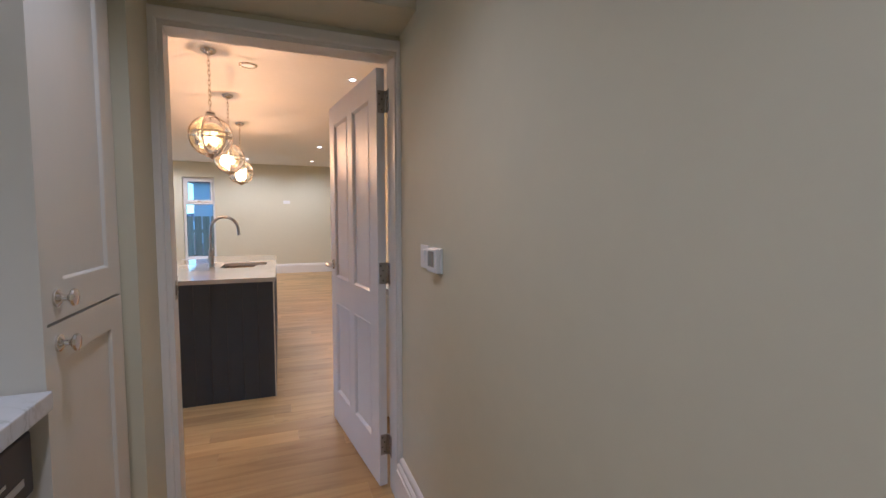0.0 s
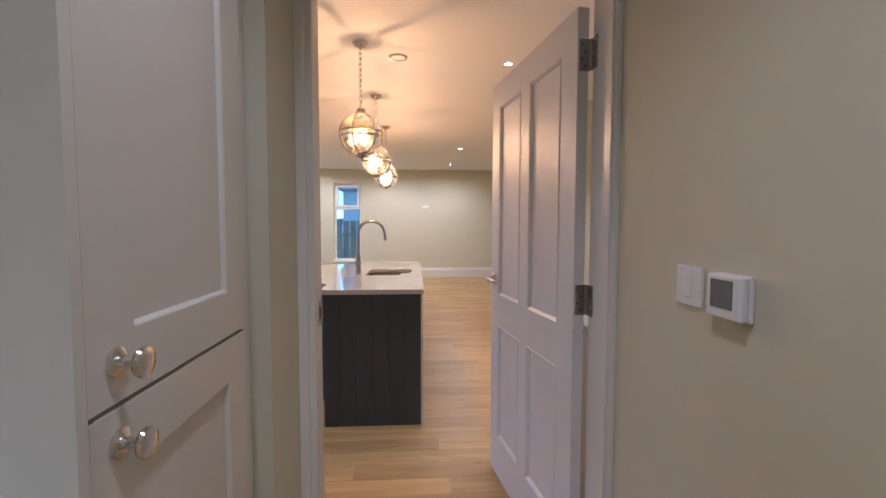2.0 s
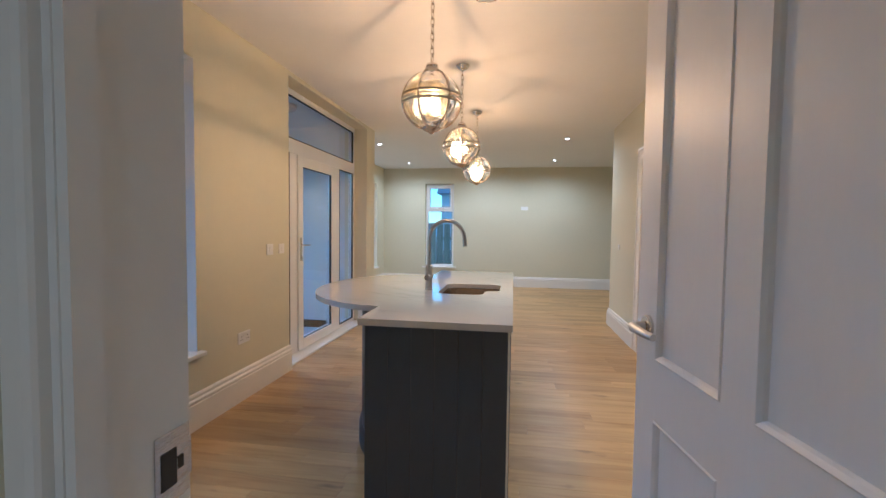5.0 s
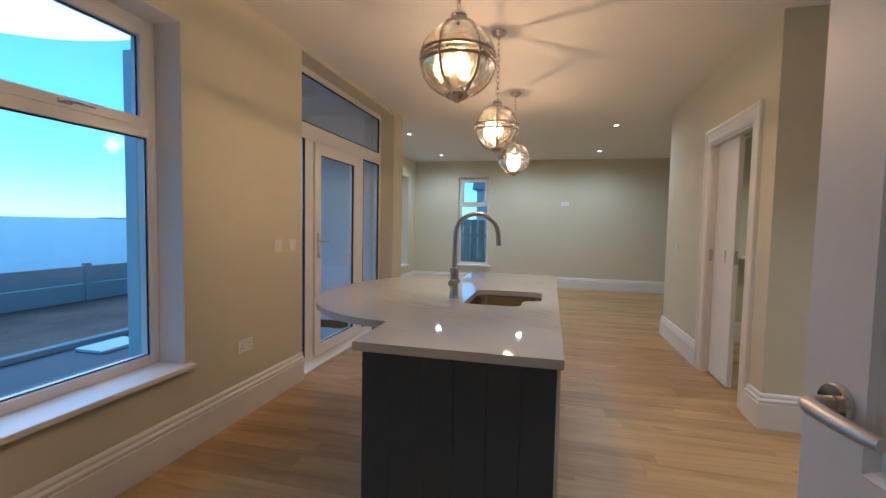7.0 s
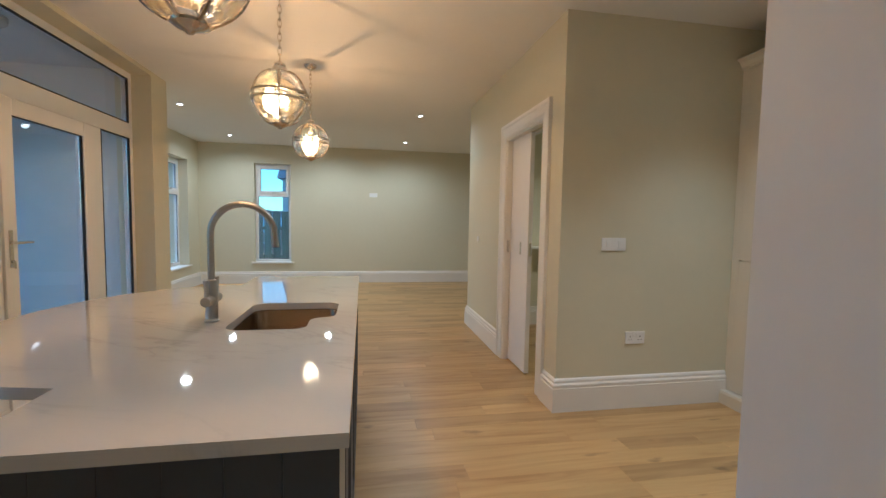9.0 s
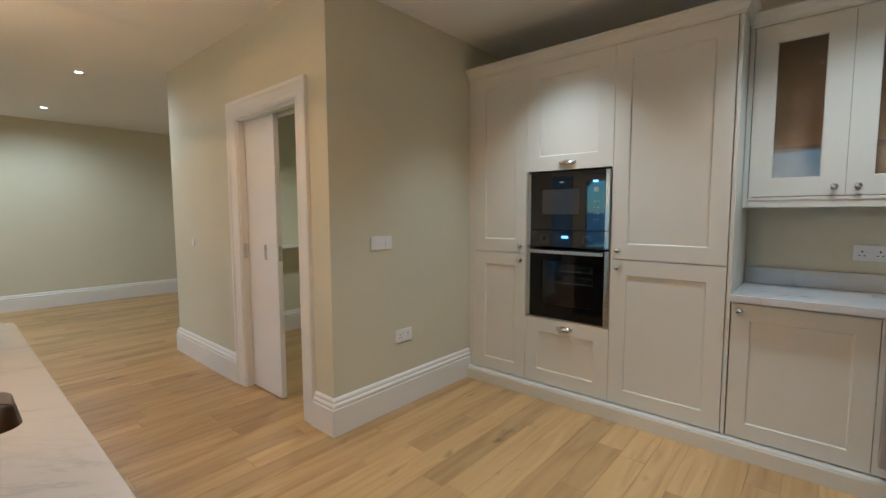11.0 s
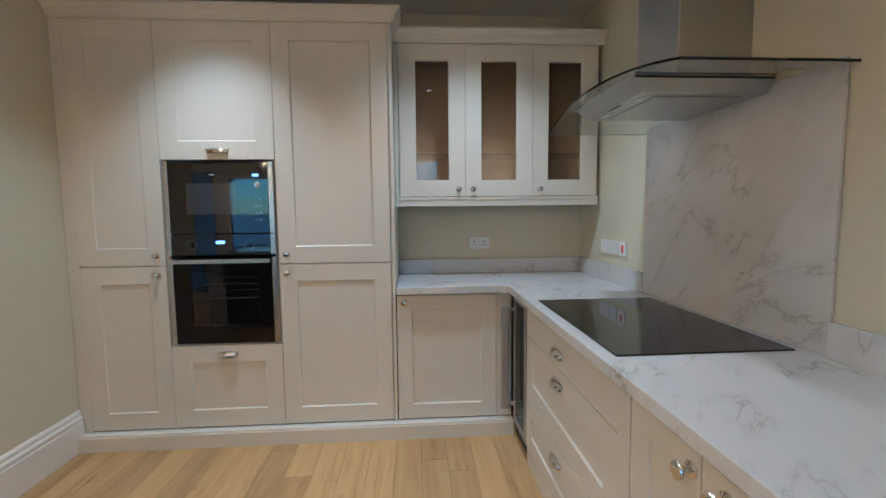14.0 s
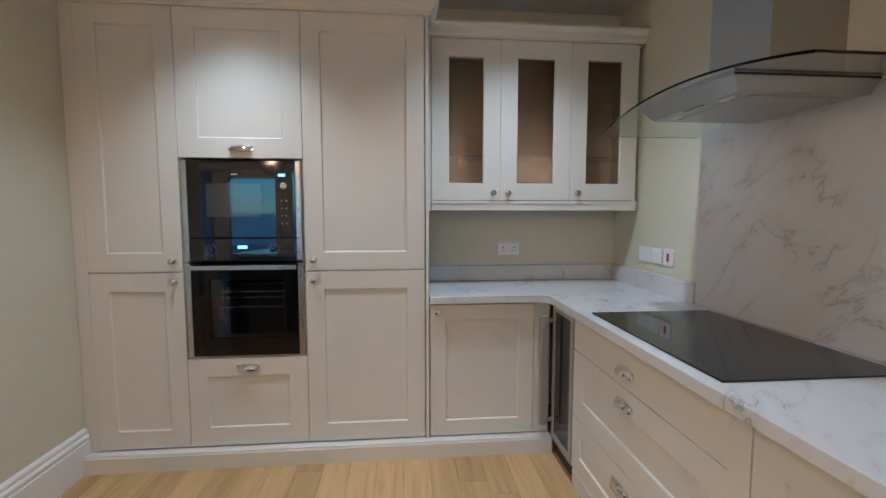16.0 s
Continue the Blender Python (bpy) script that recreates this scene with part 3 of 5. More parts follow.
lever_set(leaf_ob, LEAF_W - 0.07, 1.042, 0.0, 1, -1)
lever_set(leaf_ob, LEAF_W - 0.07, 1.042, -LEAF_T, -1, -1)
part("latch", boxes((LEAF_W - 0.001, LEAF_W + 0.003, -0.034, -0.010, 0.94, 1.11), (LEAF_W, LEAF_W + 0.010, -0.028, -0.016, 1.02, 1.045)), STEEL, leaf_ob)
to_leaf = pose(1.097, 2.010, 0.008, 0, 0, 97.8).inverted()
for hz in (0.21, 1.068, 1.885):
    hinge = part("hinge", boxes((-0.0025, 0.0, -LEAF_T - 0.001, -0.006, hz - 0.052, hz + 0.052)), AGED_STEEL, door_1, "steel butt hinge with screws")
    kb = bmesh.new()
    for k in range(5):
        lathe(kb, [(0, -0.0098), (0.0058, -0.0098), (0.0058, 0.0098), (0, 0.0098)], 10, Matrix.Translation((-0.005, -LEAF_T - 0.004, hz - 0.0416 + 0.0208 * k)))
    part("knuckle", kb, AGED_STEEL, hinge, "", True)
    jb = boxes((DOOR_R - 0.0025, DOOR_R + 0.001, 1.966, 2.004, hz - 0.044, hz + 0.060))
    for v in jb.verts:
        v.co = to_leaf @ v.co
    part("jamb_plate", jb, AGED_STEEL, hinge)
    for k, dz in enumerate((-0.036, -0.012, 0.012, 0.036)):
        sb = bmesh.new()
        screw(sb, (0, 0, 0), 0.0036, Matrix.Translation((-0.0025, -LEAF_T + 0.014 + 0.012 * (k % 2), hz + dz)) @ Matrix.Rotation(radians(-90), 4, 'Y'))
        part("screw", sb, DARK, hinge)
        sb = bmesh.new()
        screw(sb, (0, 0, 0), 0.0036, to_leaf @ Matrix.Translation((DOOR_R - 0.0025, 1.978 + 0.012 * (k % 2), hz + 0.008 + dz)) @ Matrix.Rotation(radians(-90), 4, 'Y'))
        part("screw", sb, DARK, hinge)


def pane(name, x0, x1, y0, y1, z0, z1, parent, mat=None):
    ob = part(name, boxes((x0, x1, y0, y1, z0, z1)), mat or GLASS, parent)
    ob.visible_shadow = False
    return ob


def rim(bm, along, p0, p1, a0, a1, z0, z1, w):
    """A rectangular frame in a wall along y ('y') or along x ('x')."""
    rows = [(a0, a0 + w, z0, z1), (a1 - w, a1, z0, z1), (a0 + w, a1 - w, z0, z0 + w), (a0 + w, a1 - w, z1 - w, z1)]
    for b0, b1, c0, c1 in rows:
        if along == "y":
            box(bm, p0, p1, b0, b1, c0, c1, 0.004)
        else:
            box(bm, b0, b1, p0, p1, c0, c1, 0.004)


# kitchen window beside the island
def casement_window(name, along, plane, a0, a1, z0, z1, split, label, sill_face, out):
    """White plastic window: fixed light below, top-hung light above. out: the outward direction along the wall's normal."""
    th = thing(name, pose(0, 0, 0), label, "window", kind="structure")
    p0, p1 = sorted((plane, plane + out * 0.07))
    bm = bmesh.new()
    rim(bm, along, p0, p1, a0, a1, z0, z1, 0.055)
    fr = part("window_frame", bm, UPVC, th)
    bm = bmesh.new()
    if along == "y":
        box(bm, p0, p1, a0 + 0.055, a1 - 0.055, split - 0.03, split + 0.03, 0.004)
    else:
        box(bm, a0 + 0.055, a1 - 0.055, p0, p1, split - 0.03, split + 0.03, 0.004)
    part("transom", bm, UPVC, fr)
    q0, q1 = sorted((plane - out * 0.012, plane + out * 0.055))
    bm = bmesh.new()
    rim(bm, along, q0, q1, a0 + 0.05, a1 - 0.05, split + 0.025, z1 - 0.05, 0.05)
    sash = part("top_sash", bm, UPVC, th)
    for nm, b0, b1, c0, c1 in (("pane", a0 + 0.10, a1 - 0.10, split + 0.075, z1 - 0.10), ("pane", a0 + 0.055, a1 - 0.055, z0 + 0.055, split - 0.03)):
        g = bmesh.new()
        r0, r1 = sorted((plane + out * 0.010, plane + out * 0.02))
        rim(g, along, r0, r1, b0, b1, c0, c1, 0.007)
        part("gasket", g, GASKET, fr)
        g0, g1 = sorted((plane + out * 0.018, plane + out * 0.024))
        if along == "y":
            pane(nm, g0, g1, b0 + 0.004, b1 - 0.004, c0 + 0.004, c1 - 0.004, th)
        else:
            pane(nm, b0 + 0.004, b1 - 0.004, g0, g1, c0 + 0.004, c1 - 0.004, th)
    c = (a0 + a1) / 2 if along == "x" else a1 - 0.48
    hp = plane - out * 0.012
    hb = bmesh.new()
    if along == "y":
        box(hb, min(hp, hp - out * 0.012), max(hp, hp - out * 0.012), c - 0.03, c + 0.03, split + 0.038, split + 0.06, 0.004)
        tube(hb, [(hp - out * 0.012, c, split + 0.05), (hp - out * 0.035, c, split + 0.05), (hp - out * 0.042, c + 0.02, split + 0.05), (hp - out * 0.04, c + 0.11, split + 0.047)], [0.007, 0.007, 0.007, 0.005], 8)
    else:
        box(hb, c - 0.03, c + 0.03, min(hp, hp - out * 0.012), max(hp, hp - out * 0.012), split + 0.038, split + 0.06, 0.004)
        tube(hb, [(c, hp - out * 0.012, split + 0.05), (c, hp - out * 0.035, split + 0.05), (c + 0.02, hp - out * 0.042, split + 0.05), (c + 0.10, hp - out * 0.04, split + 0.047)], [0.007, 0.007, 0.007, 0.005], 8)
    part("handle", hb, CHROME, sash, "polished nickel lever handle", True)
    sb = bmesh.new()
    s0, s1 = sorted((sill_face - out * 0.045, plane))
    if along == "y":
        box(sb, s0, s1, a0 - 0.05, a1 + 0.035, z0 - 0.025, z0 + 0.004, 0.006)
    else:
        box(sb, a0 - 0.06, a1 + 0.06, s0, s1, z0 - 0.03, z0 + 0.004, 0.006)
    part("window_sill", sb, WOODWORK, th, "white painted wooden sill board")
    return th


casement_window("window_1", "y", -1.565, 2.86, 4.075, 0.49, 2.36, 1.765, "white plastic kitchen window over a deep sill", W, -1)
casement_window("window_2", "x", FAR + 0.09, -1.43, -0.755, 0.42, 2.34, 1.735, "narrow white plastic window in the far wall", FAR, 1)
casement_window("window_3", "y", FARW - 0.15, 9.3, 11.1, 0.42, 2.3, 1.70, "white plastic living room window", FARW, -1)

# thin white plates added on the reveals, standing in for sky light there
for name_, a0, a1, k0, k1 in (("trim_lit_reveal", 4.071, 4.075, 0.494, 2.36), ("trim_lit_reveal", 2.86, 2.864, 0.494, 2.36)):
    solid(name_, boxes((-1.562, W - 0.002, a0, a1, k0, k1)), CEILING, "added white lining that lightens the window reveal", "reveal")
solid("trim_lit_reveal", boxes((-1.562, W - 0.002, 2.864, 4.071, 2.356, 2.36)), CEILING, "added white lining that lightens the window reveal", "reveal")

# glazed door with side lights and a light over it
GX = -1.565
gd = thing("door_2", pose(0, 0, 0), "white plastic glazed garden door with side lights and overlight", "glazed door", kind="structure")
gf = bmesh.new()
rim(gf, "y", GX - 0.07, GX, 5.25, 7.36, 0.0, 2.66, 0.06)
for g0, g1, z0, z1 in ((5.585, 5.73, 0.061, 2.0385), (6.68, 6.83, 0.061, 2.0385)):
    box(gf, GX - 0.07, GX, g0, g1, z0, z1, 0.004)
box(gf, GX - 0.07, GX, 5.31, 7.30, 2.04, 2.18, 0.004)
gframe = part("door_frame", gf, UPVC, gd)
lf = bmesh.new()
rim(lf, "y", GX - 0.055, GX + 0.015, 5.735, 6.675, 0.025, 2.035, 0.105)
gleaf = part("leaf", lf, UPVC, gd)
for y0, y1, z0, z1 in ((5.835, 6.575, 0.125, 1.935), (5.31, 5.585, 0.06, 2.04), (6.83, 7.30, 0.06, 2.04), (5.31, 7.30, 2.18, 2.60)):
    g = bmesh.new()
    rim(g, "y", GX - 0.02, GX + 0.003, y0, y1, z0, z1, 0.010)
    part("gasket", g, GASKET, gframe)
    pane("pane", GX - 0.03, GX - 0.024, y0 + 0.006, y1 - 0.006, z0 + 0.006, z1 - 0.006, gd)
part("backplate", boxes((GX + 0.015, GX + 0.022, 5.765, 5.795, 0.96, 1.20), bevel=0.003), CHROME, gleaf)
gh = tube(bmesh.new(), [(GX + 0.02, 5.78, 1.12), (GX + 0.055, 5.78, 1.12), (GX + 0.062, 5.80, 1.12), (GX + 0.062, 5.90, 1.12)], [0.009, 0.009, 0.009, 0.008], 10)
part("lever", gh, CHROME, gleaf, "", True)
kb = bmesh.new()
lathe(kb, [(0, 0), (0.008, 0), (0.008, 0.012), (0, 0.012)], 12, pose(GX + 0.022, 5.78, 1.0, 0, 90, 0))
box(kb, GX + 0.034, GX + 0.037, 5.772, 5.788, 0.955, 1.005, 0.001)
part("key", kb, CHROME, gleaf, "keys hanging in the lock")
part("threshold", boxes((GX - 0.08, W - 0.02, 5.25, 7.36, 0.0, 0.018), bevel=0.004), UPVC, gd)

# sliding pocket door
pf = thing("door_3", pose(0, 0, 0), "white sliding pocket door half drawn from the wall", "sliding door", kind="structure")
architrave(pf, [(PX, 5.66, 0), (PX, 5.66, 2.06), (PX, 6.49, 2.06), (PX, 6.49, 0)], (-1, 0, 0), 1.55)
part("lining", boxes((PX - 0.002, PX + 0.142, 5.66, 5.672, 0, 2.06), (PX - 0.002, PX + 0.05, 6.478, 6.49, 0, 2.06), (PX + 0.095, PX + 0.142, 6.478, 6.49, 0, 2.06), (PX - 0.002, PX + 0.05, 5.672, 6.478, 2.048, 2.06), (PX + 0.095, PX + 0.142, 5.672, 6.478, 2.048, 2.06)), WOODWORK, pf)
pleaf = part("leaf", boxes((PX + 0.052, PX + 0.092, 6.05, 6.486, 0.008, 2.05), bevel=0.003), DOORPAINT, pf)
part("flush_pull", boxes((PX + 0.050, PX + 0.053, 6.20, 6.235, 1.02, 1.13), (PX + 0.060, PX + 0.084, 6.0485, 6.051, 1.02, 1.13)), STEEL, pleaf)
part("strike_plate", boxes((PX + 0.014, PX + 0.040, 6.4755, 6.479, 1.02, 1.13)), STEEL, pf)
solid("shelf", boxes((2.12, 3.48, 7.62, 7.788, 0.975, 1.0)), WOODWORK, "white painted shelf behind the sliding door", "shelf", kind="")


# ---- kitchen cabinets ----
def knob(parent, x, z, y=0.0, size=1.0):
    prof = [(0, 0), (0.0165, 0), (0.0165, 0.004), (0.012, 0.007), (0.0065, 0.010), (0.0055, 0.018), (0.008, 0.021), (0.0155, 0.0245), (0.0175, 0.028), (0.016, 0.0315), (0.009, 0.0335), (0, 0.034)]
    part("knob", lathe(bmesh.new(), [(r * size, h * size) for r, h in prof], 22, Matrix.Translation((x, y, z)) @ Matrix.Rotation(radians(90), 4, 'X')), CHROME, parent, "polished nickel knob", True)


def cup_pull(parent, x, z, y=0.0, w=0.118):
    """A hooded cup handle, open below."""
    bm = bmesh.new()
    n, m = 16, 7
    for thick in (0.0, 0.0025):
        rows = []
        for i in range(n + 1):
            u = math.pi * i / n
            row = []
            for k in range(m + 1):
                a = math.pi / 2 * k / m
                rad = w / 2 - thick
                row.append(bm.verts.new((x - rad * math.cos(u), y - (0.030 - thick) * math.sin(u) ** 0.8 * math.cos(a) - 0.0005, z - 0.014 + (0.033 - thick) * math.sin(u) ** 0.6 * math.sin(a))))
            rows.append(row)
        for r0, r1 in zip(rows, rows[1:]):
            for k in range(m):
                bm.faces.new((r0[k], r1[k], r1[k + 1], r0[k + 1]))
    bmesh.ops.remove_doubles(bm, verts=bm.verts[:], dist=1e-5)
    box(bm, x - w / 2 - 0.003, x + w / 2 + 0.003, y - 0.003, y, z - 0.006, z + 0.012)
    part("cup_handle", bm, CHROME, parent, "polished nickel cup handle", True)


def front(name, th, x, z, w, h, stile=0.095, label=""):
    return part(name, shaker(w, h, stile, 0.02, x, z), CABINET, th, label)


def carcass(th, w, z0, z1, depth, mat=None):
    part("body", boxes((0.001, w - 0.001, 0.0205, depth, z0, z1)), mat or CABINET, th)


TALL_X = 3.305
PLINTH_H = 0.098


def tall_pose(y):
    return pose(TALL_X, y, 0, 0, 0, -90)


larder_l = thing("larder_unit", tall_pose(5.265), "pale stone tall shaker cupboard with two doors", "kitchen cabinet", "tall kitchen units")
carcass(larder_l, 0.47, PLINTH_H, 2.41, 0.54)
knob(front("door", larder_l, 0, 1.060, 0.47, 1.350), 0.425, 1.115)
knob(front("door", larder_l, 0, PLINTH_H, 0.47, 0.957), 0.425, 1.005)

oven_unit = thing("oven_housing", tall_pose(4.795), "pale stone oven housing with flap above and drawer below", "kitchen cabinet", "tall kitchen units")
part("body", boxes((0.001, 0.017, 0.0205, 0.54, PLINTH_H, 2.41), (0.613, 0.629, 0.0205, 0.54, PLINTH_H, 2.41), (0.017, 0.613, 0.0205, 0.54, PLINTH_H, 0.592), (0.017, 0.613, 0.0205, 0.54, 1.655, 2.41), (0.017, 0.613, 0.53, 0.54, 0.592, 1.655)), CABINET, oven_unit)
cup_pull(front("flap_door", oven_unit, 0, 1.655, 0.63, 0.755, 0.10), 0.315, 1.705)
cup_pull(front("drawer", oven_unit, 0, PLINTH_H, 0.63, 0.490, 0.10), 0.315, 0.535)

larder_r = thing("larder_unit", tall_pose(4.165), "pale stone tall shaker cupboard with two doors", "kitchen cabinet", "tall kitchen units")
carcass(larder_r, 0.65, PLINTH_H, 2.41, 0.54)
knob(front("door", larder_r, 0, 1.060, 0.645, 1.350), 0.045, 1.115)
knob(front("door", larder_r, 0, PLINTH_H, 0.645, 0.957), 0.045, 1.005)
part("end_panel", boxes((0.6505, 0.668, -0.004, 0.54, 0.0, 2.41)), CABINET, larder_r)
part("filler", boxes((-0.063, -0.0005, 0.001, 0.5, 0.0, 2.41)), CABINET, larder_l)

CORNICE = [(0, 0), (0.012, 0), (0.012, 0.012), (0.020, 0.020), (0.030, 0.045), (0.050, 0.060), (0.055, 0.064), (0.055, 0.076), (0, 0.076)]
bm = sweep(bmesh.new(), [(E, 3.497, 2.408), (TALL_X - 0.002, 3.497, 2.408), (TALL_X - 0.002, N - 0.004, 2.408)], CORNICE, (0, 0, 1))
box(bm, TALL_X - 0.002, E, 3.497, N - 0.004, 2.411, 2.425)
tagged(new("cornice", mesh_of("cornice", bm, CABINET)), "pale stone moulded cornice on the tall units", "cornice", "kitchen cornices")

PLINTH = [(0, 0), (0.020, 0), (0.020, 0.082), (0.0165, 0.0835), (0.0165, 0.0875), (0.014, 0.089), (0.014, 0.095), (0, 0.096)]
bm = sweep(bmesh.new(), [(3.263, 2.80, 0), (3.263, N - 0.026, 0)], PLINTH, (0, 0, 1))
box(bm, 3.264, 3.34, 2.80, N - 0.026, 0.0, 0.09)
tagged(new("plinth", mesh_of("plinth", bm, CABINET)), "pale stone moulded plinth under the units", "plinth", "kitchen plinths")


# ovens
def text(body, size, parent, m, mat, name="marking"):
    cu = bpy.data.curves.new(name, 'FONT')
    cu.body, cu.size, cu.extrude, cu.align_x = body, size, 0.0002, 'CENTER'
    ob = new(name, cu)
    ob.data.materials.append(mat)
    ob.parent = parent
    ob.matrix_basis = m
    return ob


LED = glow_material("blue_display_glow", (0.35, 0.6, 1.0), 1.6)
GREYMARK = material("pale_print", (0.55, 0.55, 0.56), 0.4)
FACE_UP = Matrix.Rotation(radians(90), 4, 'X')

micro = thing("compact_oven", pose(TALL_X, 4.785, 1.112, 0, 0, -90.9), "black glass built-in compact microwave oven with steel trims", "oven")
part("body", boxes((0.02, 0.59, 0.024, 0.50, 0.0, 0.53)), DARK, micro)
part("door", boxes((0.030, 0.580, -0.004, 0.022, 0.128, 0.530), bevel=0.002), BLACKGLASS, micro)
mwin = part("door_window", boxes((0.125, 0.405, -0.0055, -0.003, 0.235, 0.41)), SCREEN, micro, "grey mesh door window")
mwin.data.materials[0] = material("dark_mesh_window", (0.045, 0.042, 0.040), 0.05, vary=0.1, spec=0.9)
part("control_panel", boxes((0.030, 0.580, -0.004, 0.022, 0.006, 0.122), bevel=0.002), BLACKGLASS, micro)
for bx in (0.0, 0.580):
    part("trim", boxes((bx + 0.001, bx + 0.029, -0.006, 0.022, 0.126, 0.530), (bx + 0.001, bx + 0.029, -0.006, 0.022, 0.006, 0.122), bevel=0.002), STEEL, micro, "brushed steel side trim")
dial = lathe(bmesh.new(), [(0, 0), (0.017, 0), (0.017, 0.003), (0.013, 0.006), (0.012, 0.018), (0, 0.019)], 20, Matrix.Translation((0.52, -0.004, 0.40)) @ FACE_UP)
part("dial", dial, STEEL, micro, "", True)
part("dial", lathe(bmesh.new(), [(0, 0), (0.014, 0), (0.013, 0.015), (0, 0.016)], 18, Matrix.Translation((0.14, -0.004, 0.062)) @ FACE_UP), BLACKGLASS, micro, "", True)
part("dial", lathe(bmesh.new(), [(0, 0), (0.014, 0), (0.013, 0.015), (0, 0.016)], 18, Matrix.Translation((0.46, -0.004, 0.062)) @ FACE_UP), BLACKGLASS, micro, "", True)
part("display", boxes((0.275, 0.325, -0.0048, -0.0038, 0.068, 0.085)), LED, micro, "lit blue clock display")
part("display", boxes((0.495, 0.53, -0.0048, -0.0038, 0.448, 0.462)), LED, micro, "lit blue clock display")
mk = bmesh.new()
for k in range(10):
    ang = 2 * math.pi * k / 10
    for cx in (0.14, 0.46):
        box(mk, cx + 0.028 * math.cos(ang) - 0.0015, cx + 0.028 * math.cos(ang) + 0.0015, -0.0048, -0.0038, 0.062 + 0.028 * math.sin(ang) - 0.0015, 0.062 + 0.028 * math.sin(ang) + 0.0015)
for k in range(4):
    box(mk, 0.505, 0.512, -0.0048, -0.0038, 0.20 + 0.04 * k, 0.203 + 0.04 * k)
    box(mk, 0.53, 0.537, -0.0048, -0.0038, 0.20 + 0.04 * k, 0.203 + 0.04 * k)
box(mk, 0.255, 0.285, -0.0048, -0.0038, 0.455, 0.462)
tagged(part("printed_marks", mk, GREYMARK, micro), "small pale printed marks", kind="stuff")

oven = thing("single_oven", pose(TALL_X, 4.785, 0.597, 0, 0, -90), "black glass built-in oven with racks behind its window", "oven")
part("body", boxes((0.02, 0.59, 0.35, 0.50, 0.0, 0.50), (0.02, 0.05, 0.024, 0.35, 0.0, 0.50), (0.56, 0.59, 0.024, 0.35, 0.0, 0.50), (0.05, 0.56, 0.024, 0.35, 0.0, 0.03), (0.05, 0.56, 0.024, 0.35, 0.47, 0.50)), DARK, oven)
for x0, x1, z0, z1 in ((0.030, 0.580, 0.004, 0.0998), (0.030, 0.1198, 0.10, 0.50), (0.5052, 0.580, 0.10, 0.50), (0.12, 0.505, 0.42, 0.50)):
    part("door_panel", boxes((x0, x1, -0.004, 0.022, z0, z1)), OVENBLACK, oven)
SMOKED = glass_material("smoked_oven_glass", (0.42, 0.42, 0.42))
pane("door_window", 0.12, 0.505, 0.0, 0.006, 0.10, 0.42, oven, SMOKED)
for bx in (0.0, 0.580):
    part("trim", boxes((bx + 0.001, bx + 0.029, -0.006, 0.022, 0.004, 0.505), bevel=0.002), STEEL, oven, "brushed steel side trim")
part("handle", boxes((0.032, 0.578, -0.046, -0.028, 0.474, 0.498), (0.05, 0.075, -0.030, -0.003, 0.478, 0.494), (0.535, 0.56, -0.030, -0.003, 0.478, 0.494), bevel=0.004), STEEL, oven, "long brushed steel bar handle")
for k, rz in enumerate((0.26, 0.345)):
    rb = bmesh.new()
    tube(rb, [(0.055, 0.04, rz), (0.555, 0.04, rz)], 0.003, 6)
    tube(rb, [(0.055, 0.33, rz), (0.555, 0.33, rz)], 0.003, 6)
    for i in range(14):
        tube(rb, [(0.08 + 0.034 * i, 0.04, rz), (0.08 + 0.034 * i, 0.33, rz)], 0.0016, 5)
    part("rack", rb, STEEL, oven)
part("shelf_rail", boxes((0.052, 0.058, 0.03, 0.34, 0.12, 0.43)), STEEL, oven)
part("shelf_rail", boxes((0.552, 0.558, 0.03, 0.34, 0.12, 0.43)), STEEL, oven)

# base unit in the corner
base_corner = thing("base_unit", tall_pose(3.495), "pale stone shaker base cupboard in the corner", "kitchen cabinet", "base kitchen units")
carcass(base_corner, 0.64, PLINTH_H, 0.868, 0.54)
knob(front("door", base_corner, 0.004, PLINTH_H, 0.595, 0.758, 0.085), 0.045, 0.812)
part("filler", boxes((0.601, 0.692, 0.002, 0.04, PLINTH_H, 0.862)), CABINET, base_corner)

# hob run
RUN_Y = 2.80


def run_pose(x):
    return pose(x, RUN_Y, 0, 0, 0, 180)


wine = thing("wine_cooler", run_pose(3.262), "slim wine cooler with dark glass door and steel handle", "wine cooler")
part("body", boxes((0.004, 0.296, 0.03, 0.56, 0.05, 0.862)), DARK, wine)
part("door_frame", boxes((0.004, 0.04, 0.0, 0.03, 0.09, 0.862), (0.26, 0.296, 0.0, 0.03, 0.09, 0.862), (0.04, 0.26, 0.0, 0.03, 0.09, 0.13), (0.04, 0.26, 0.0, 0.03, 0.825, 0.862)), BARSTEEL, wine)
part("door_glass", boxes((0.04, 0.26, 0.004, 0.028, 0.13, 0.825)), BLACKGLASS, wine)
hb = boxes((0.004, 0.034, -0.078, -0.034, 0.17, 0.80), bevel=0.007)
part("bar_handle", hb, BARSTEEL, wine, "thick brushed steel bar handle")
for pz in (0.20, 0.77):
    part("handle_post", boxes((0.010, 0.028, -0.036, 0.0, pz - 0.010, pz + 0.010), bevel=0.002), BARSTEEL, wine)
part("grille", boxes((0.006, 0.294, 0.02, 0.03, 0.01, 0.085)), DARK, wine)

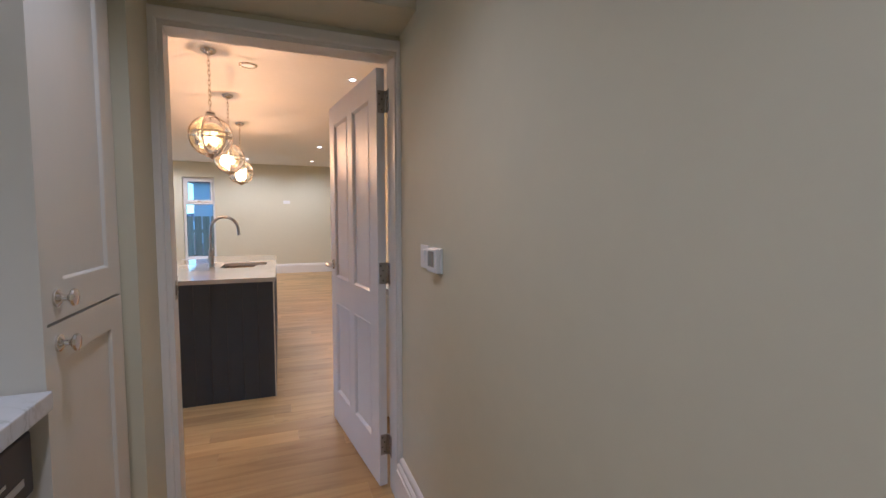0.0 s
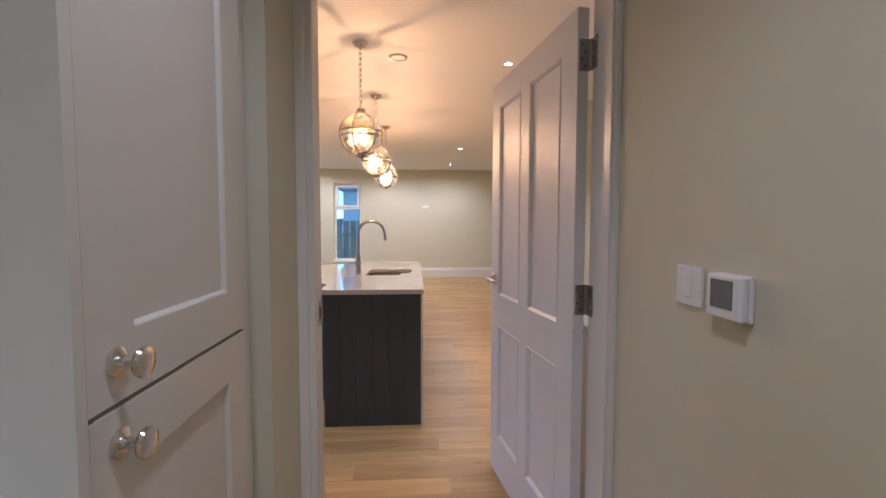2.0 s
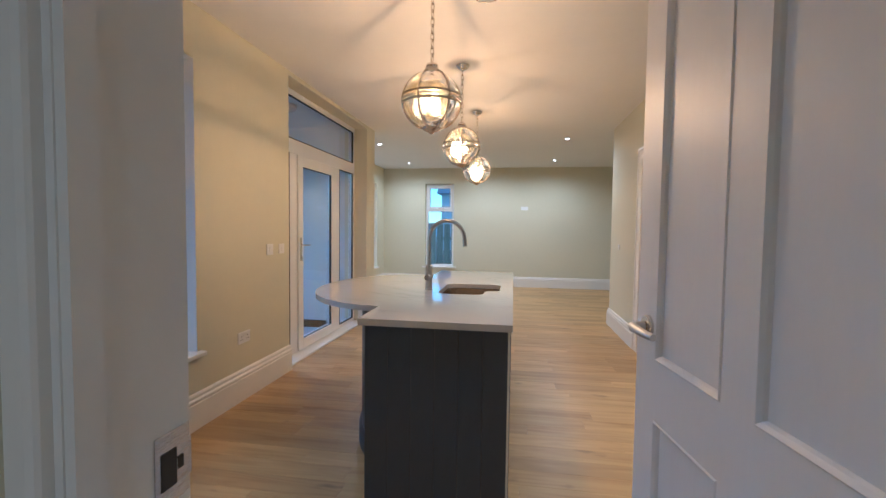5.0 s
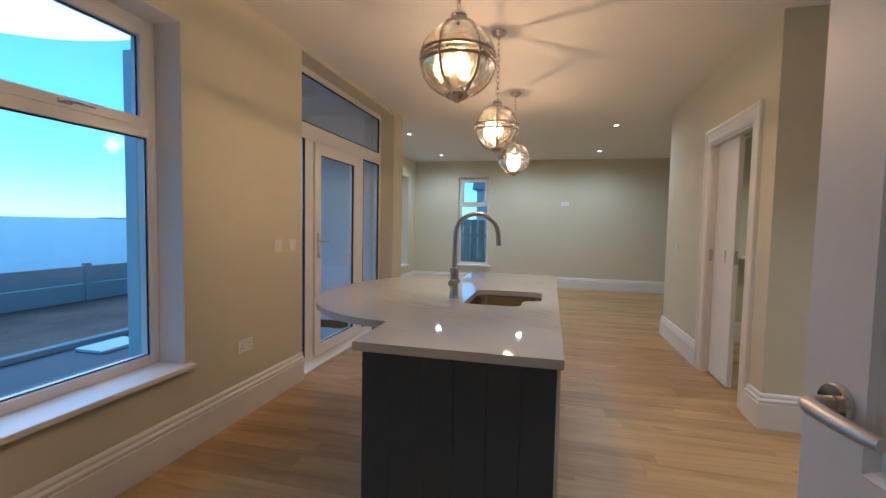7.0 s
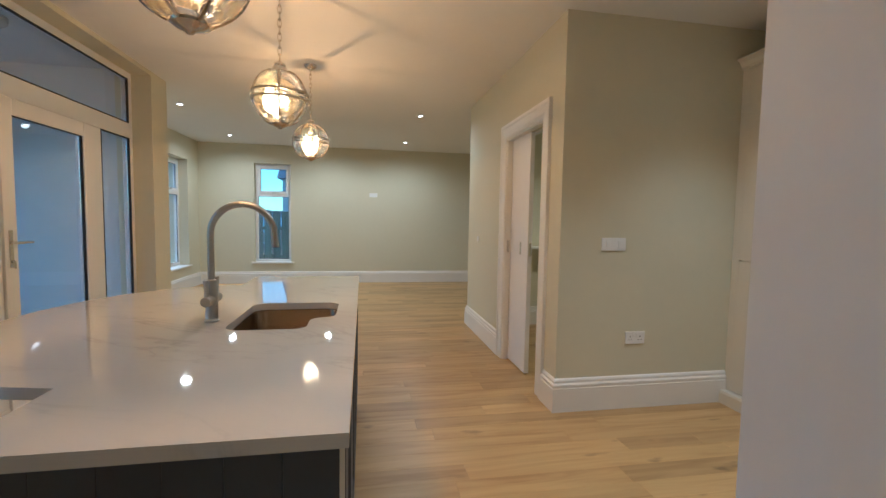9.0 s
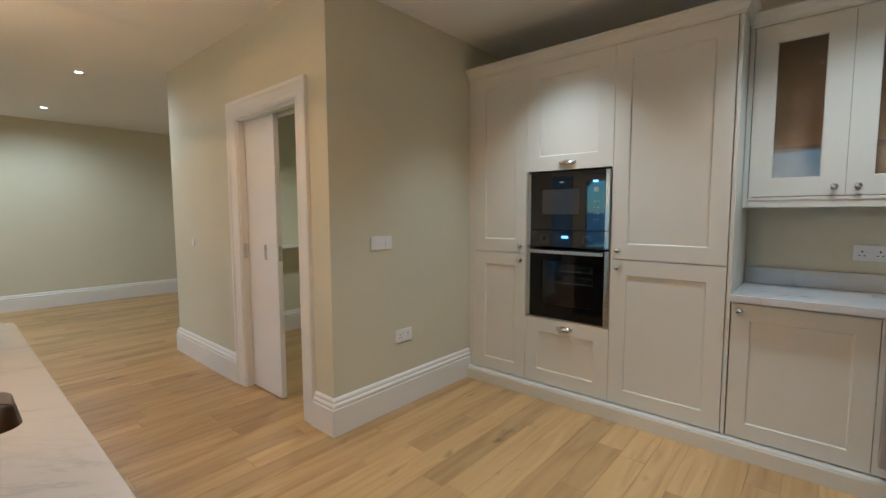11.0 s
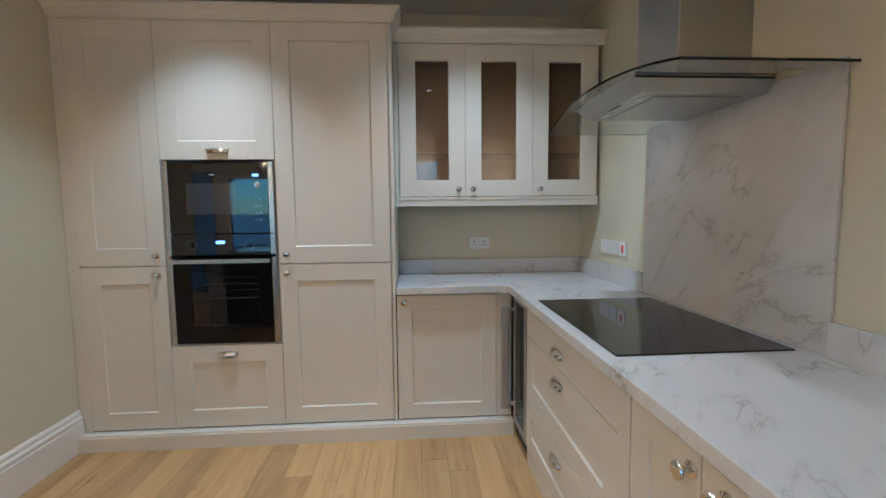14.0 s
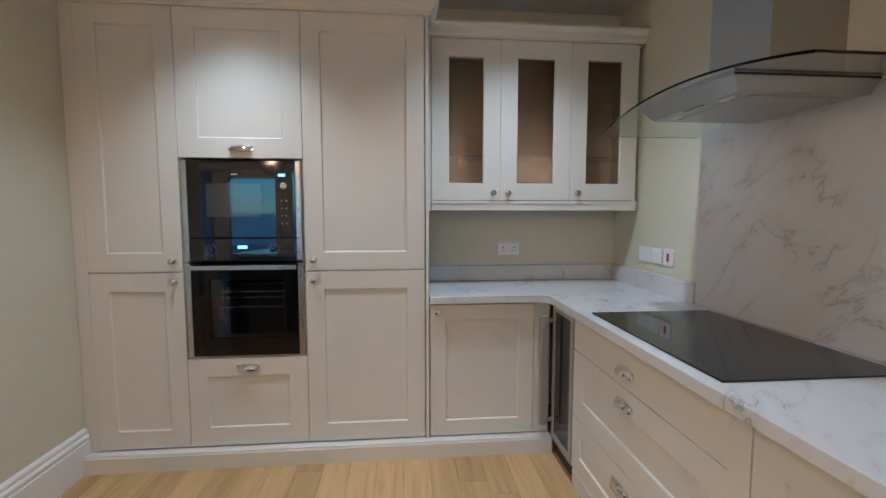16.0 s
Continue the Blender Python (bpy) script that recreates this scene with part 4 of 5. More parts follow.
drawers = thing("drawer_unit", run_pose(2.952), "pale stone three-drawer pan unit with cup handles", "kitchen cabinet", "base kitchen units")
carcass(drawers, 1.035, PLINTH_H, 0.868, 0.60)
d_top = part("drawer", boxes((0.0015, 1.0335, 0.0, 0.02, 0.7025, 0.8605), bevel=0.0015), CABINET, drawers)
cup_pull(d_top, 0.50, 0.768)
cup_pull(front("drawer", drawers, 0, 0.372, 1.035, 0.329, 0.095), 0.50, 0.638)
cup_pull(front("drawer", drawers, 0, PLINTH_H, 1.035, 0.273, 0.085), 0.49, 0.300)

sink_base = thing("base_unit", run_pose(1.905), "pale stone double-door shaker base cupboard", "kitchen cabinet", "base kitchen units")
carcass(sink_base, 0.63, PLINTH_H, 0.868, 0.60)
part("pilaster", boxes((-0.011, 0.06, -0.002, 0.02, 0.0, 0.862)), CABINET, sink_base)
knob(front("door", sink_base, 0.062, PLINTH_H, 0.29, 0.763, 0.085), 0.322, 0.798, 0.0, 1.2)
knob(front("door", sink_base, 0.353, PLINTH_H, 0.275, 0.763, 0.085), 0.428, 0.798, 0.0, 1.2)
bm = sweep(bmesh.new(), [(1.275, 2.775, 0), (2.95, 2.775, 0)], PLINTH, (0, 0, 1))
tagged(new("plinth", mesh_of("plinth", bm, CABINET)), "pale stone moulded plinth under the drawers", "plinth", "kitchen plinths")


def arc(cx, cy, r, a0, a1, n=8):
    return [(cx + r * math.cos(radians(a0 + (a1 - a0) * k / n)), cy + r * math.sin(radians(a0 + (a1 - a0) * k / n))) for k in range(n + 1)]


# worktop: one L with a rounded inner corner, upstands and splashback
TOP0, TOP1 = 0.870, 0.910
ctop = thing("worktop", pose(0, 0, 0), "white quartz L-shaped worktop with fine grey veins", "worktop")
outline = [(1.272, HOB_S + 0.004), (E - 0.004, HOB_S + 0.004), (E - 0.004, 3.493), (3.262, 3.493)] + arc(3.212, 2.882, 0.05, 0, -90) + [(1.272, 2.832)]
part("slab", slab(bmesh.new(), outline, TOP0, TOP1), QUARTZ, ctop)
part("upstand", boxes((E - 0.024, E - 0.002, HOB_S + 0.026, 3.493, TOP1, 1.012), bevel=0.002), QUARTZ, ctop)
part("upstand", boxes((2.962, E - 0.002, HOB_S + 0.002, HOB_S + 0.024, TOP1, 1.016), bevel=0.002), QUARTZ, ctop)
part("upstand", boxes((1.272, 1.908, HOB_S + 0.002, HOB_S + 0.024, TOP1, 1.016), bevel=0.002), QUARTZ, ctop)
SPLASH = quartz_material("splashback_quartz", (0.63, 0.62, 0.60), (0.26, 0.24, 0.205), 0.07, 0.44, 1.3, 0.39, (radians(90), 0, radians(-40)), (0.80, 1.6, 1))
tagged(new("splashback", mesh_of("splashback", boxes((1.912, 2.960, HOB_S + 0.002, HOB_S + 0.014, TOP1 + 0.001, 1.768), bevel=0.002), SPLASH)), "white veined quartz splashback behind the hob", "splashback")

hob = thing("induction_hob", pose(0, 0, 0), "black glass induction hob set in the worktop", "hob")
part("glass_top", boxes((1.975, 2.803, 2.215, 2.783, TOP1, TOP1 + 0.006), bevel=0.002), HOBGLASS, hob)

# cooker hood
hood = thing("cooker_hood", pose(0, 0, 0), "steel chimney cooker hood with a curved glass canopy", "cooker hood")
HX = 2.427
part("chimney", boxes((HX - 0.145, HX + 0.145, HOB_S, 2.435, 1.80, CEIL), bevel=0.003), HOODSTEEL, hood)
n = 24
GX0, GHALF = 2.423, 0.558


def canopy_z(x):
    """Underside of the arched glass."""
    return 1.800 - 0.064 * ((x - GX0) / GHALF) ** 2


gb = bmesh.new()
prev = None
for k in range(n + 1):
    u = -1 + 2 * k / n
    gx = GX0 + u * GHALF
    gz, gy0, gy1 = canopy_z(gx), HOB_S + 0.02, 2.705 - 0.02 * u * u
    ring = [gb.verts.new((gx, gy0, gz)), gb.verts.new((gx, gy1, gz)), gb.verts.new((gx, gy1, gz + 0.008)), gb.verts.new((gx, gy0, gz + 0.008))]
    if prev:
        for i in range(4):
            gb.faces.new((prev[i], prev[(i + 1) % 4], ring[(i + 1) % 4], ring[i]))
    else:
        gb.faces.new(ring)
    prev = ring
gb.faces.new(prev)
canopy = part("canopy", gb, SMOKE, hood, "curved clear glass canopy", True)
# steel tray under the glass, narrowing towards its flat underside
BX0, BX1, BZ = 2.150, 2.662, 1.738
bb = bmesh.new()
prev = None
for k in range(n + 1):
    gx = BX0 + (BX1 - BX0) * k / n
    lx = BX0 + 0.030 + (BX1 - BX0 - 0.060) * k / n
    top = canopy_z(gx) - 0.001
    ring = [bb.verts.new((lx, HOB_S + 0.016, BZ)), bb.verts.new((lx, 2.618, BZ)), bb.verts.new((gx, 2.656, top - 0.006)), bb.verts.new((gx, 2.656, top)), bb.verts.new((gx, HOB_S + 0.016, top))]
    if prev:
        for i in range(5):
            bb.faces.new((prev[i], prev[(i + 1) % 5], ring[(i + 1) % 5], ring[i]))
    else:
        bb.faces.new(ring)
    prev = ring
bb.faces.new(prev)
part("body", bb, HOODSTEEL, hood)
part("seal", boxes((BX0 - 0.002, BX0 + 0.002, HOB_S + 0.018, 2.658, canopy_z(BX0) - 0.008, canopy_z(BX0) - 0.0015)), DARK, hood, "dark seal strip under the glass")
part("filter", boxes((BX0 + 0.075, BX1 - 0.075, HOB_S + 0.07, 2.545, BZ - 0.004, BZ + 0.001), bevel=0.0015), HOODSTEEL, hood)
for fx in (BX0 + 0.12, BX1 - 0.12):
    part("lamp_slot", boxes((fx - 0.030, fx + 0.030, 2.572, 2.590, BZ - 0.003, BZ + 0.001), bevel=0.001), PLASTIC, hood, "small unlit hood lamp")
part("control_slot", boxes(((BX0 + BX1) / 2 - 0.05, (BX0 + BX1) / 2 + 0.05, 2.600, 2.612, BZ - 0.002, BZ + 0.001)), BLACKGLASS, hood)

# glazed wall cabinets
WC_X = 3.535
wc = thing("wall_cabinet", pose(WC_X, 3.470, 0, 0, 0, -90), "pale stone glazed wall cabinet with three doors and oak inside", "kitchen cabinet")
WW = 1.30
part("side", boxes((0.0, 0.018, 0.021, 0.32, 1.444, 2.39)), CABINET, wc)
part("side", boxes((WW - 0.03, WW - 0.012, 0.021, 0.32, 1.444, 2.39)), CABINET, wc)
part("interior", boxes((0.019, WW - 0.031, 0.30, 0.32, 1.46, 2.375), (0.019, WW - 0.031, 0.03, 0.30, 1.444, 1.462), (0.019, WW - 0.031, 0.03, 0.30, 2.372, 2.39), (0.019, 0.03, 0.03, 0.30, 1.462, 2.372), (WW - 0.042, WW - 0.031, 0.03, 0.30, 1.462, 2.372), (0.845, 0.865, 0.03, 0.30, 1.462, 2.372)), CARCASS, wc, "oak-effect cabinet interior")
pane("shelf", 0.031, 0.844, 0.05, 0.299, 1.715, 1.721, wc)
pane("shelf", 0.866, WW - 0.043, 0.05, 0.299, 1.715, 1.721, wc)
for k, (w0, w1, kx) in enumerate(((0.004, 0.418, 0.375), (0.420, 0.852, 0.466), (0.854, 1.272, 0.902))):
    bm = boxes((w0, w0 + 0.1, 0, 0.02, 1.448, 2.388), (w1 - 0.1, w1, 0, 0.02, 1.448, 2.388), (w0 + 0.1, w1 - 0.1, 0, 0.02, 1.448, 1.545), (w0 + 0.1, w1 - 0.1, 0, 0.02, 2.290, 2.388))
    dr = part("door", bm, CABINET, wc)
    bead = bmesh.new()
    rim(bead, "x", 0.006, 0.014, w0 + 0.098, w1 - 0.098, 1.543, 2.292, 0.007)
    part("bead", bead, CABINET, dr)
    pane("pane", w0 + 0.1, w1 - 0.1, 0.010, 0.014, 1.546, 2.289, dr)
    knob(dr, kx, 1.491)
part("filler", boxes((-0.024, -0.001, 0.002, 0.32, 1.385, 2.39)), CABINET, wc)
part("pelmet", boxes((0.0, WW - 0.012, -0.002, 0.018, 1.385, 1.443), (0.0, 0.018, 0.018, 0.32, 1.385, 1.443), (-0.001, WW - 0.012, -0.008, 0.0, 1.425, 1.443), bevel=0.002), CABINET, wc)
bm = sweep(bmesh.new(), [(WC_X - 0.002, HOB_S + 0.003, 2.39), (WC_X - 0.002, 3.493, 2.39)], CORNICE, (0, 0, 1))
box(bm, WC_X - 0.002, E, HOB_S + 0.003, 3.49, 2.392, 2.405)
tagged(new("cornice", mesh_of("cornice", bm, CABINET)), "pale stone moulded cornice on the wall cabinet", "cornice", "kitchen cornices")


# ---- island ----
IX0, IX1, IY0, IY1 = -0.056, 0.62, 3.389, 5.66
ITOP0 = 0.880
island = thing("island", pose(0, 0, 0), "dark slate blue boarded kitchen island with a curved end", "kitchen island")
part("body", boxes((-0.02, 0.592, 3.43, 4.14, 0.0, 0.879), (-0.02, 0.592, 4.76, 5.62, 0.0, 0.879), (-0.02, 0.12, 4.14, 4.76, 0.0, 0.879), (0.57, 0.592, 4.14, 4.76, 0.0, 0.879), (0.12, 0.57, 4.14, 4.76, 0.0, 0.66)), ISLAND, island)
for k in range(6):
    x0 = -0.030 + 0.1052 * k
    part("board", boxes((x0 + 0.0003, x0 + 0.1049, 3.412, 3.431, 0.0, 0.879), bevel=0.0014), ISLAND, island)
part("end_panel", boxes((0.6015, 0.611, 3.412, 3.434, 0.0, 0.879)), CABINET, island, "pale unpainted panel edge")
for k in range(4):
    y0 = 3.44 + 0.545 * k
    bm = shaker(0.54, 0.77, 0.085, 0.02, 0, 0.09)
    for v in bm.verts:
        v.co = Vector((0.6125 - v.co.y, y0 + v.co.x, v.co.z))
    part("door", bm, ISLAND, island)
BC = 4.50
curve_out = [(-0.021, BC - 0.66)] + [(-0.02 - 0.335 * math.cos(radians(a)), BC + 0.66 * math.sin(radians(a))) for a in range(-86, 87, 4)] + [(-0.021, BC + 0.66)]
part("curved_panel", slab(bmesh.new(), curve_out, 0.0, 0.879, 0), ISLAND, island, "", True)
bm = sweep(bmesh.new(), [(x, y, 0) for x, y in curve_out[::-1]], [(0, 0), (-0.016, 0), (-0.016, 0.10), (-0.008, 0.112), (0, 0.118)], (0, 0, 1))
part("plinth_moulding", bm, ISLAND, island, "", True)

# sink cut-out outline: a rounded bowl with a cut-back corner
SX0, SX1, SY0, SY1 = 0.155, 0.535, 4.20, 4.70
bowl = arc(0.39, SY0 + 0.05, 0.05, -90, 0, 5) + arc(0.49, 4.33, 0.05, 180, 90, 5) + arc(SX1 - 0.05, 4.43, 0.05, -90, 0, 5) + arc(SX1 - 0.06, SY1 - 0.06, 0.06, 0, 90, 6) + arc(SX0 + 0.06, SY1 - 0.06, 0.06, 90, 180, 6) + arc(SX0 + 0.06, SY0 + 0.06, 0.06, 180, 270, 6)
bar = [(IX0 - 0.62 * math.cos(radians(a)), BC - 0.79 * math.sin(radians(a))) for a in range(-84, 85, 4)]
top_out = [(IX0, IY0), (IX1, IY0), (IX1, IY1), (IX0, IY1)] + [(IX0, BC + 0.80)] + bar + [(IX0, BC - 0.80)]
itop = bmesh.new()
for z in (ITOP0, TOP1):
    ov = [itop.verts.new((x, y, z)) for x, y in top_out]
    iv = [itop.verts.new((x, y, z)) for x, y in bowl]
    eds = [itop.edges.new((r[k], r[(k + 1) % len(r)])) for r in (ov, iv) for k in range(len(r))]
    bmesh.ops.triangle_fill(itop, edges=eds, use_beauty=True)
    if z == ITOP0:
        lo_o, lo_i = ov, iv
for a, b in ((lo_o, ov), (lo_i, iv)):
    for k in range(len(a)):
        j = (k + 1) % len(a)
        itop.faces.new((a[k], a[j], b[j], b[k]))
edge_list = [e for e in itop.edges if len(e.link_faces) == 2 and e.calc_face_angle(0) > 1.2 and abs(e.verts[0].co.z - e.verts[1].co.z) < 1e-6]
bmesh.ops.bevel(itop, geom=edge_list, offset=0.003, segments=2, affect='EDGES')
ISTONE = quartz_material("island_quartz", (0.565, 0.55, 0.525), (0.34, 0.33, 0.31), 0.035, 0.38, 0.8, 0.42)
tagged(new("island_worktop", mesh_of("island_worktop", itop, ISTONE)), "white veined quartz island top with a curved breakfast bar", "worktop")

sink = thing("sink", pose(0, 0, 0), "undermounted stainless steel sink bowl", "sink")
sb = bmesh.new()
levels = [(ITOP0 - 0.002, 1.04), (ITOP0 - 0.004, 1.012), (ITOP0 - 0.012, 1.0), (0.735, 0.985), (0.71, 0.95), (0.70, 0.82)]
cx, cy = (SX0 + SX1) / 2, (SY0 + SY1) / 2
rings = [[sb.verts.new((cx + (x - cx) * s, cy + (y - cy) * s, z)) for x, y in bowl] for z, s in levels]
for a, b in zip(rings, rings[1:]):
    for k in range(len(a)):
        j = (k + 1) % len(a)
        sb.faces.new((a[k], a[j], b[j], b[k]))
sb.faces.new(rings[-1])
part("bowl", sb, BOWL, sink, "", True)
part("drain", lathe(bmesh.new(), [(0, 0.004), (0.02, 0.004), (0.024, 0.002), (0.042, 0.003), (0.045, 0.0)], 24, Matrix.Translation((cx, cy + 0.08, 0.70))), CHROME, sink, "", True)

tap = thing("kitchen_tap", pose(0.075, 4.36, TOP1), "brushed nickel swan-neck kitchen tap", "tap")
part("body", lathe(bmesh.new(), [(0, 0), (0.027, 0), (0.027, 0.006), (0.023, 0.010), (0.0225, 0.15), (0.020, 0.158), (0.013, 0.162), (0, 0.162)], 24), HOODSTEEL, tap, "", True)
neck = [(0, 0, 0.15), (0, 0, 0.25), (0, 0, 0.335)] + [(0.115 - 0.115 * math.cos(radians(a)), 0, 0.335 + 0.115 * math.sin(radians(a))) for a in range(10, 171, 10)] + [(0.232, 0, 0.30)]
part("spout", tube(bmesh.new(), neck, 0.0125, 14), HOODSTEEL, tap, "", True)
part("aerator", tube(bmesh.new(), [(0.2315, 0, 0.312), (0.234, 0, 0.285)], 0.014, 14), HOODSTEEL, tap, "", True)
part("control", tube(bmesh.new(), [(0.0, -0.070, 0.085), (0.0, -0.066, 0.085), (0.0, 0.066, 0.085), (0.0, 0.070, 0.085)], [0.016, 0.0195, 0.0195, 0.016], 18), HOODSTEEL, tap, "", True)
for ly in (-0.054, 0.054):
    part("lever", tube(bmesh.new(), [(0.0, ly, 0.095), (0.0, ly * 1.04, 0.125), (0.0, ly * 1.10, 0.165)], [0.008, 0.0085, 0.0105], 10), HOODSTEEL, tap, "", True)

# ---- pendant lamps ----
GR = 0.160
PENDGLASS = glass_material("pendant_glass", (1.0, 0.95, 0.78), 0.10)
BULB = glow_material("warm_bulb_glow", (1.0, 0.80, 0.50), 9.0)
pend = thing("pendant_lamp", pose(PENDANTS[0][0], PENDANTS[0][1], 2.012, 0, 0, 17 * PENDANTS[0][1]), "polished nickel globe lantern pendant with lit bulb on a chain", "pendant lamp", "pendants over the island")
part("ceiling_rose", lathe(bmesh.new(), [(0, CEIL - 2.012 - 0.05), (0.010, CEIL - 2.012 - 0.05), (0.014, CEIL - 2.012 - 0.04), (0.040, CEIL - 2.012 - 0.030), (0.058, CEIL - 2.012 - 0.012), (0.060, CEIL - 2.012 - 0.001), (0, CEIL - 2.012 - 0.001)], 26), CHROME, pend, "", True)
lz0, lz1 = 0.21, CEIL - 2.012 - 0.045
links = 11
for k in range(links):
    zc = lz0 + (lz1 - lz0) * (k + 0.5) / links
    pts = [(0.0105 * math.cos(2 * math.pi * i / 12), 0, zc + 0.027 * math.sin(2 * math.pi * i / 12)) for i in range(12)]
    if k % 2:
        pts = [(0, x, z) for x, _, z in pts]
    part("chain_link", tube(bmesh.new(), pts, 0.0028, 6, True), CHROME, pend, "", True)
part("cap", lathe(bmesh.new(), [(0, 0.215), (0.008, 0.213), (0.012, 0.205), (0.030, 0.198), (0.034, 0.188), (0.030, 0.180), (0.040, 0.174), (0.040, 0.160), (0.042, 0.154), (0.042, 0.148), (0.036, 0.142), (0, 0.138)], 24), CHROME, pend, "", True)
part("finial", lathe(bmesh.new(), [(0, -0.182), (0.010, -0.180), (0.016, -0.172), (0.034, -0.166), (0.050, -0.156), (0.052, -0.148), (0, -0.142)], 22), AGED, pend, "", True)
for bz in (0.020, -0.020):
    rb = math.sqrt(GR * GR - bz * bz)
    part("band", lathe(bmesh.new(), [(rb - 0.004, bz - 0.006), (rb + 0.005, bz - 0.006), (rb + 0.005, bz + 0.006), (rb - 0.004, bz + 0.006), (rb - 0.004, bz - 0.006)], 40), AGED, pend, "", True)
bead_bm = bmesh.new()
for k in range(54):
    a = 2 * math.pi * k / 54
    bmesh.ops.create_uvsphere(bead_bm, u_segments=6, v_segments=4, radius=0.0068, matrix=Matrix.Translation((GR * math.cos(a), GR * math.sin(a), 0)))
part("beading", bead_bm, CHROME, pend, "beaded nickel band", True)
for k in range(6):
    a = 2 * math.pi * (k + 0.12) / 6
    pts = [((GR + 0.001) * math.cos(radians(e)) * math.cos(a), (GR + 0.001) * math.cos(radians(e)) * math.sin(a), GR * math.sin(radians(e))) for e in range(-70, 71, 7)]
    part("rib", tube(bmesh.new(), pts, 0.0062, 6), AGED, pend, "", True)
    gbm = bmesh.new()
    rows = []
    for i in range(6):
        aa = a + 2 * math.pi / 6 * i / 5
        rows.append([gbm.verts.new((GR * 0.99 * math.cos(radians(e)) * math.cos(aa), GR * 0.99 * math.cos(radians(e)) * math.sin(aa), GR * 0.99 * math.sin(radians(e)))) for e in range(-70, 71, 10)])
    for r0, r1 in zip(rows, rows[1:]):
        for i in range(len(r0) - 1):
            gbm.faces.new((r0[i], r1[i], r1[i + 1], r0[i + 1]))
    bmesh.ops.solidify(gbm, geom=gbm.faces[:], thickness=0.002)
    pg = part("glass_pane", gbm, PENDGLASS, pend, "", True)
    pg.visible_shadow = False
part("lamp_holder", lathe(bmesh.new(), [(0, 0.145), (0.010, 0.145), (0.010, 0.075), (0.018, 0.068), (0.018, 0.052), (0.006, 0.046), (0, 0.046)], 16), CHROME, pend, "", True)
for k in range(3):
    a = 2 * math.pi * k / 3
    bl = part("bulb", lathe(bmesh.new(), [(0, 0.05), (0.011, 0.048), (0.018, 0.03), (0.031, 0.0), (0.033, -0.02), (0.025, -0.046), (0.011, -0.060), (0, -0.063)], 16, Matrix.Translation((0.042 * math.cos(a), 0.042 * math.sin(a), -0.012))), BULB, pend, "glowing warm bulb", True)
    bl.visible_shadow = False
for px, py in PENDANTS[1:]:
    copy_thing(pend, pose(px, py, 2.012, 0, 0, 17 * py))

# ---- ceiling fittings ----
LAMPGLOW = glow_material("downlight_glow", (1.0, 0.88, 0.72), 14.0)
dl = thing("downlight", pose(DOWNLIGHTS[0][0], DOWNLIGHTS[0][1], CEIL), "small white recessed downlight, lit", "downlight", "ceiling downlights")
part("bezel", lathe(bmesh.new(), [(0.030, -0.001), (0.031, -0.006), (0.043, -0.005), (0.045, -0.0005)], 24), PLASTIC, dl, "", True)
lens = part("lamp", lathe(bmesh.new(), [(0, -0.004), (0.030, -0.004)], 20), LAMPGLOW, dl, "glowing lamp")
for px, py in DOWNLIGHTS[1:]:
    copy_thing(dl, pose(px, py, CEIL))
# fitting for the added, unseen lamp behind the sliding door
copy_thing(dl, pose(2.85, 6.7, CEIL))
for px, py in UTILITY_LIGHTS:
    copy_thing(dl, pose(px, py, UTILITY_CEIL))
vent = thing("ceiling_speaker", pose(0.43, 4.24, CEIL), "round polished nickel ceiling fitting with a pale centre", "ceiling fitting")
part("ring", lathe(bmesh.new(), [(0.058, -0.001), (0.060, -0.010), (0.074, -0.009), (0.080, -0.0005)], 30), CHROME, vent, "", True)
part("grille", lathe(bmesh.new(), [(0, -0.004), (0.058, -0.004)], 26), PLASTIC, vent)


# ---- switches and sockets ----
def plate(name, m, w, h, label, category, kind_of):
    """A wall plate in its own x (across), z (up), front towards -y."""
    th = thing(name, m, label, category, "wall plates")
    part("plate", boxes((-w / 2, w / 2, -0.009, -0.0005, -h / 2, h / 2), bevel=0.002), PLASTIC, th)
    if kind_of == "switch":
        for k in range(max(1, round(w / 0.075))):
            cx = -w / 2 + (k + 0.5) * w / max(1, round(w / 0.075))
            part("rocker", boxes((cx - 0.014, cx + 0.014, -0.013, -0.008, -0.025, 0.025), bevel=0.002), PLASTIC, th)
    elif kind_of == "socket":
        for cx in (-w / 4, w / 4):
            pins = boxes((cx - 0.0035, cx + 0.0035, -0.0095, -0.0088, 0.004, 0.014), (cx - 0.015, cx - 0.007, -0.0095, -0.0088, -0.016, -0.011), (cx + 0.007, cx + 0.015, -0.0095, -0.0088, -0.016, -0.011))
            part("pin_hole", pins, DARK, th)
            part("rocker", boxes((cx * 0.35 - 0.007, cx * 0.35 + 0.007, -0.012, -0.008, 0.012, 0.032), bevel=0.0015), PLASTIC, th)
    elif kind_of == "red":
        part("rocker", boxes((-0.010, 0.010, -0.013, -0.008, -0.022, 0.024), bevel=0.002), RED, th, "red isolator rocker")
    elif kind_of == "small":
        part("rocker", boxes((-0.010, 0.010, -0.013, -0.008, -0.022, 0.024), bevel=0.002), PLASTIC, th)
    return th


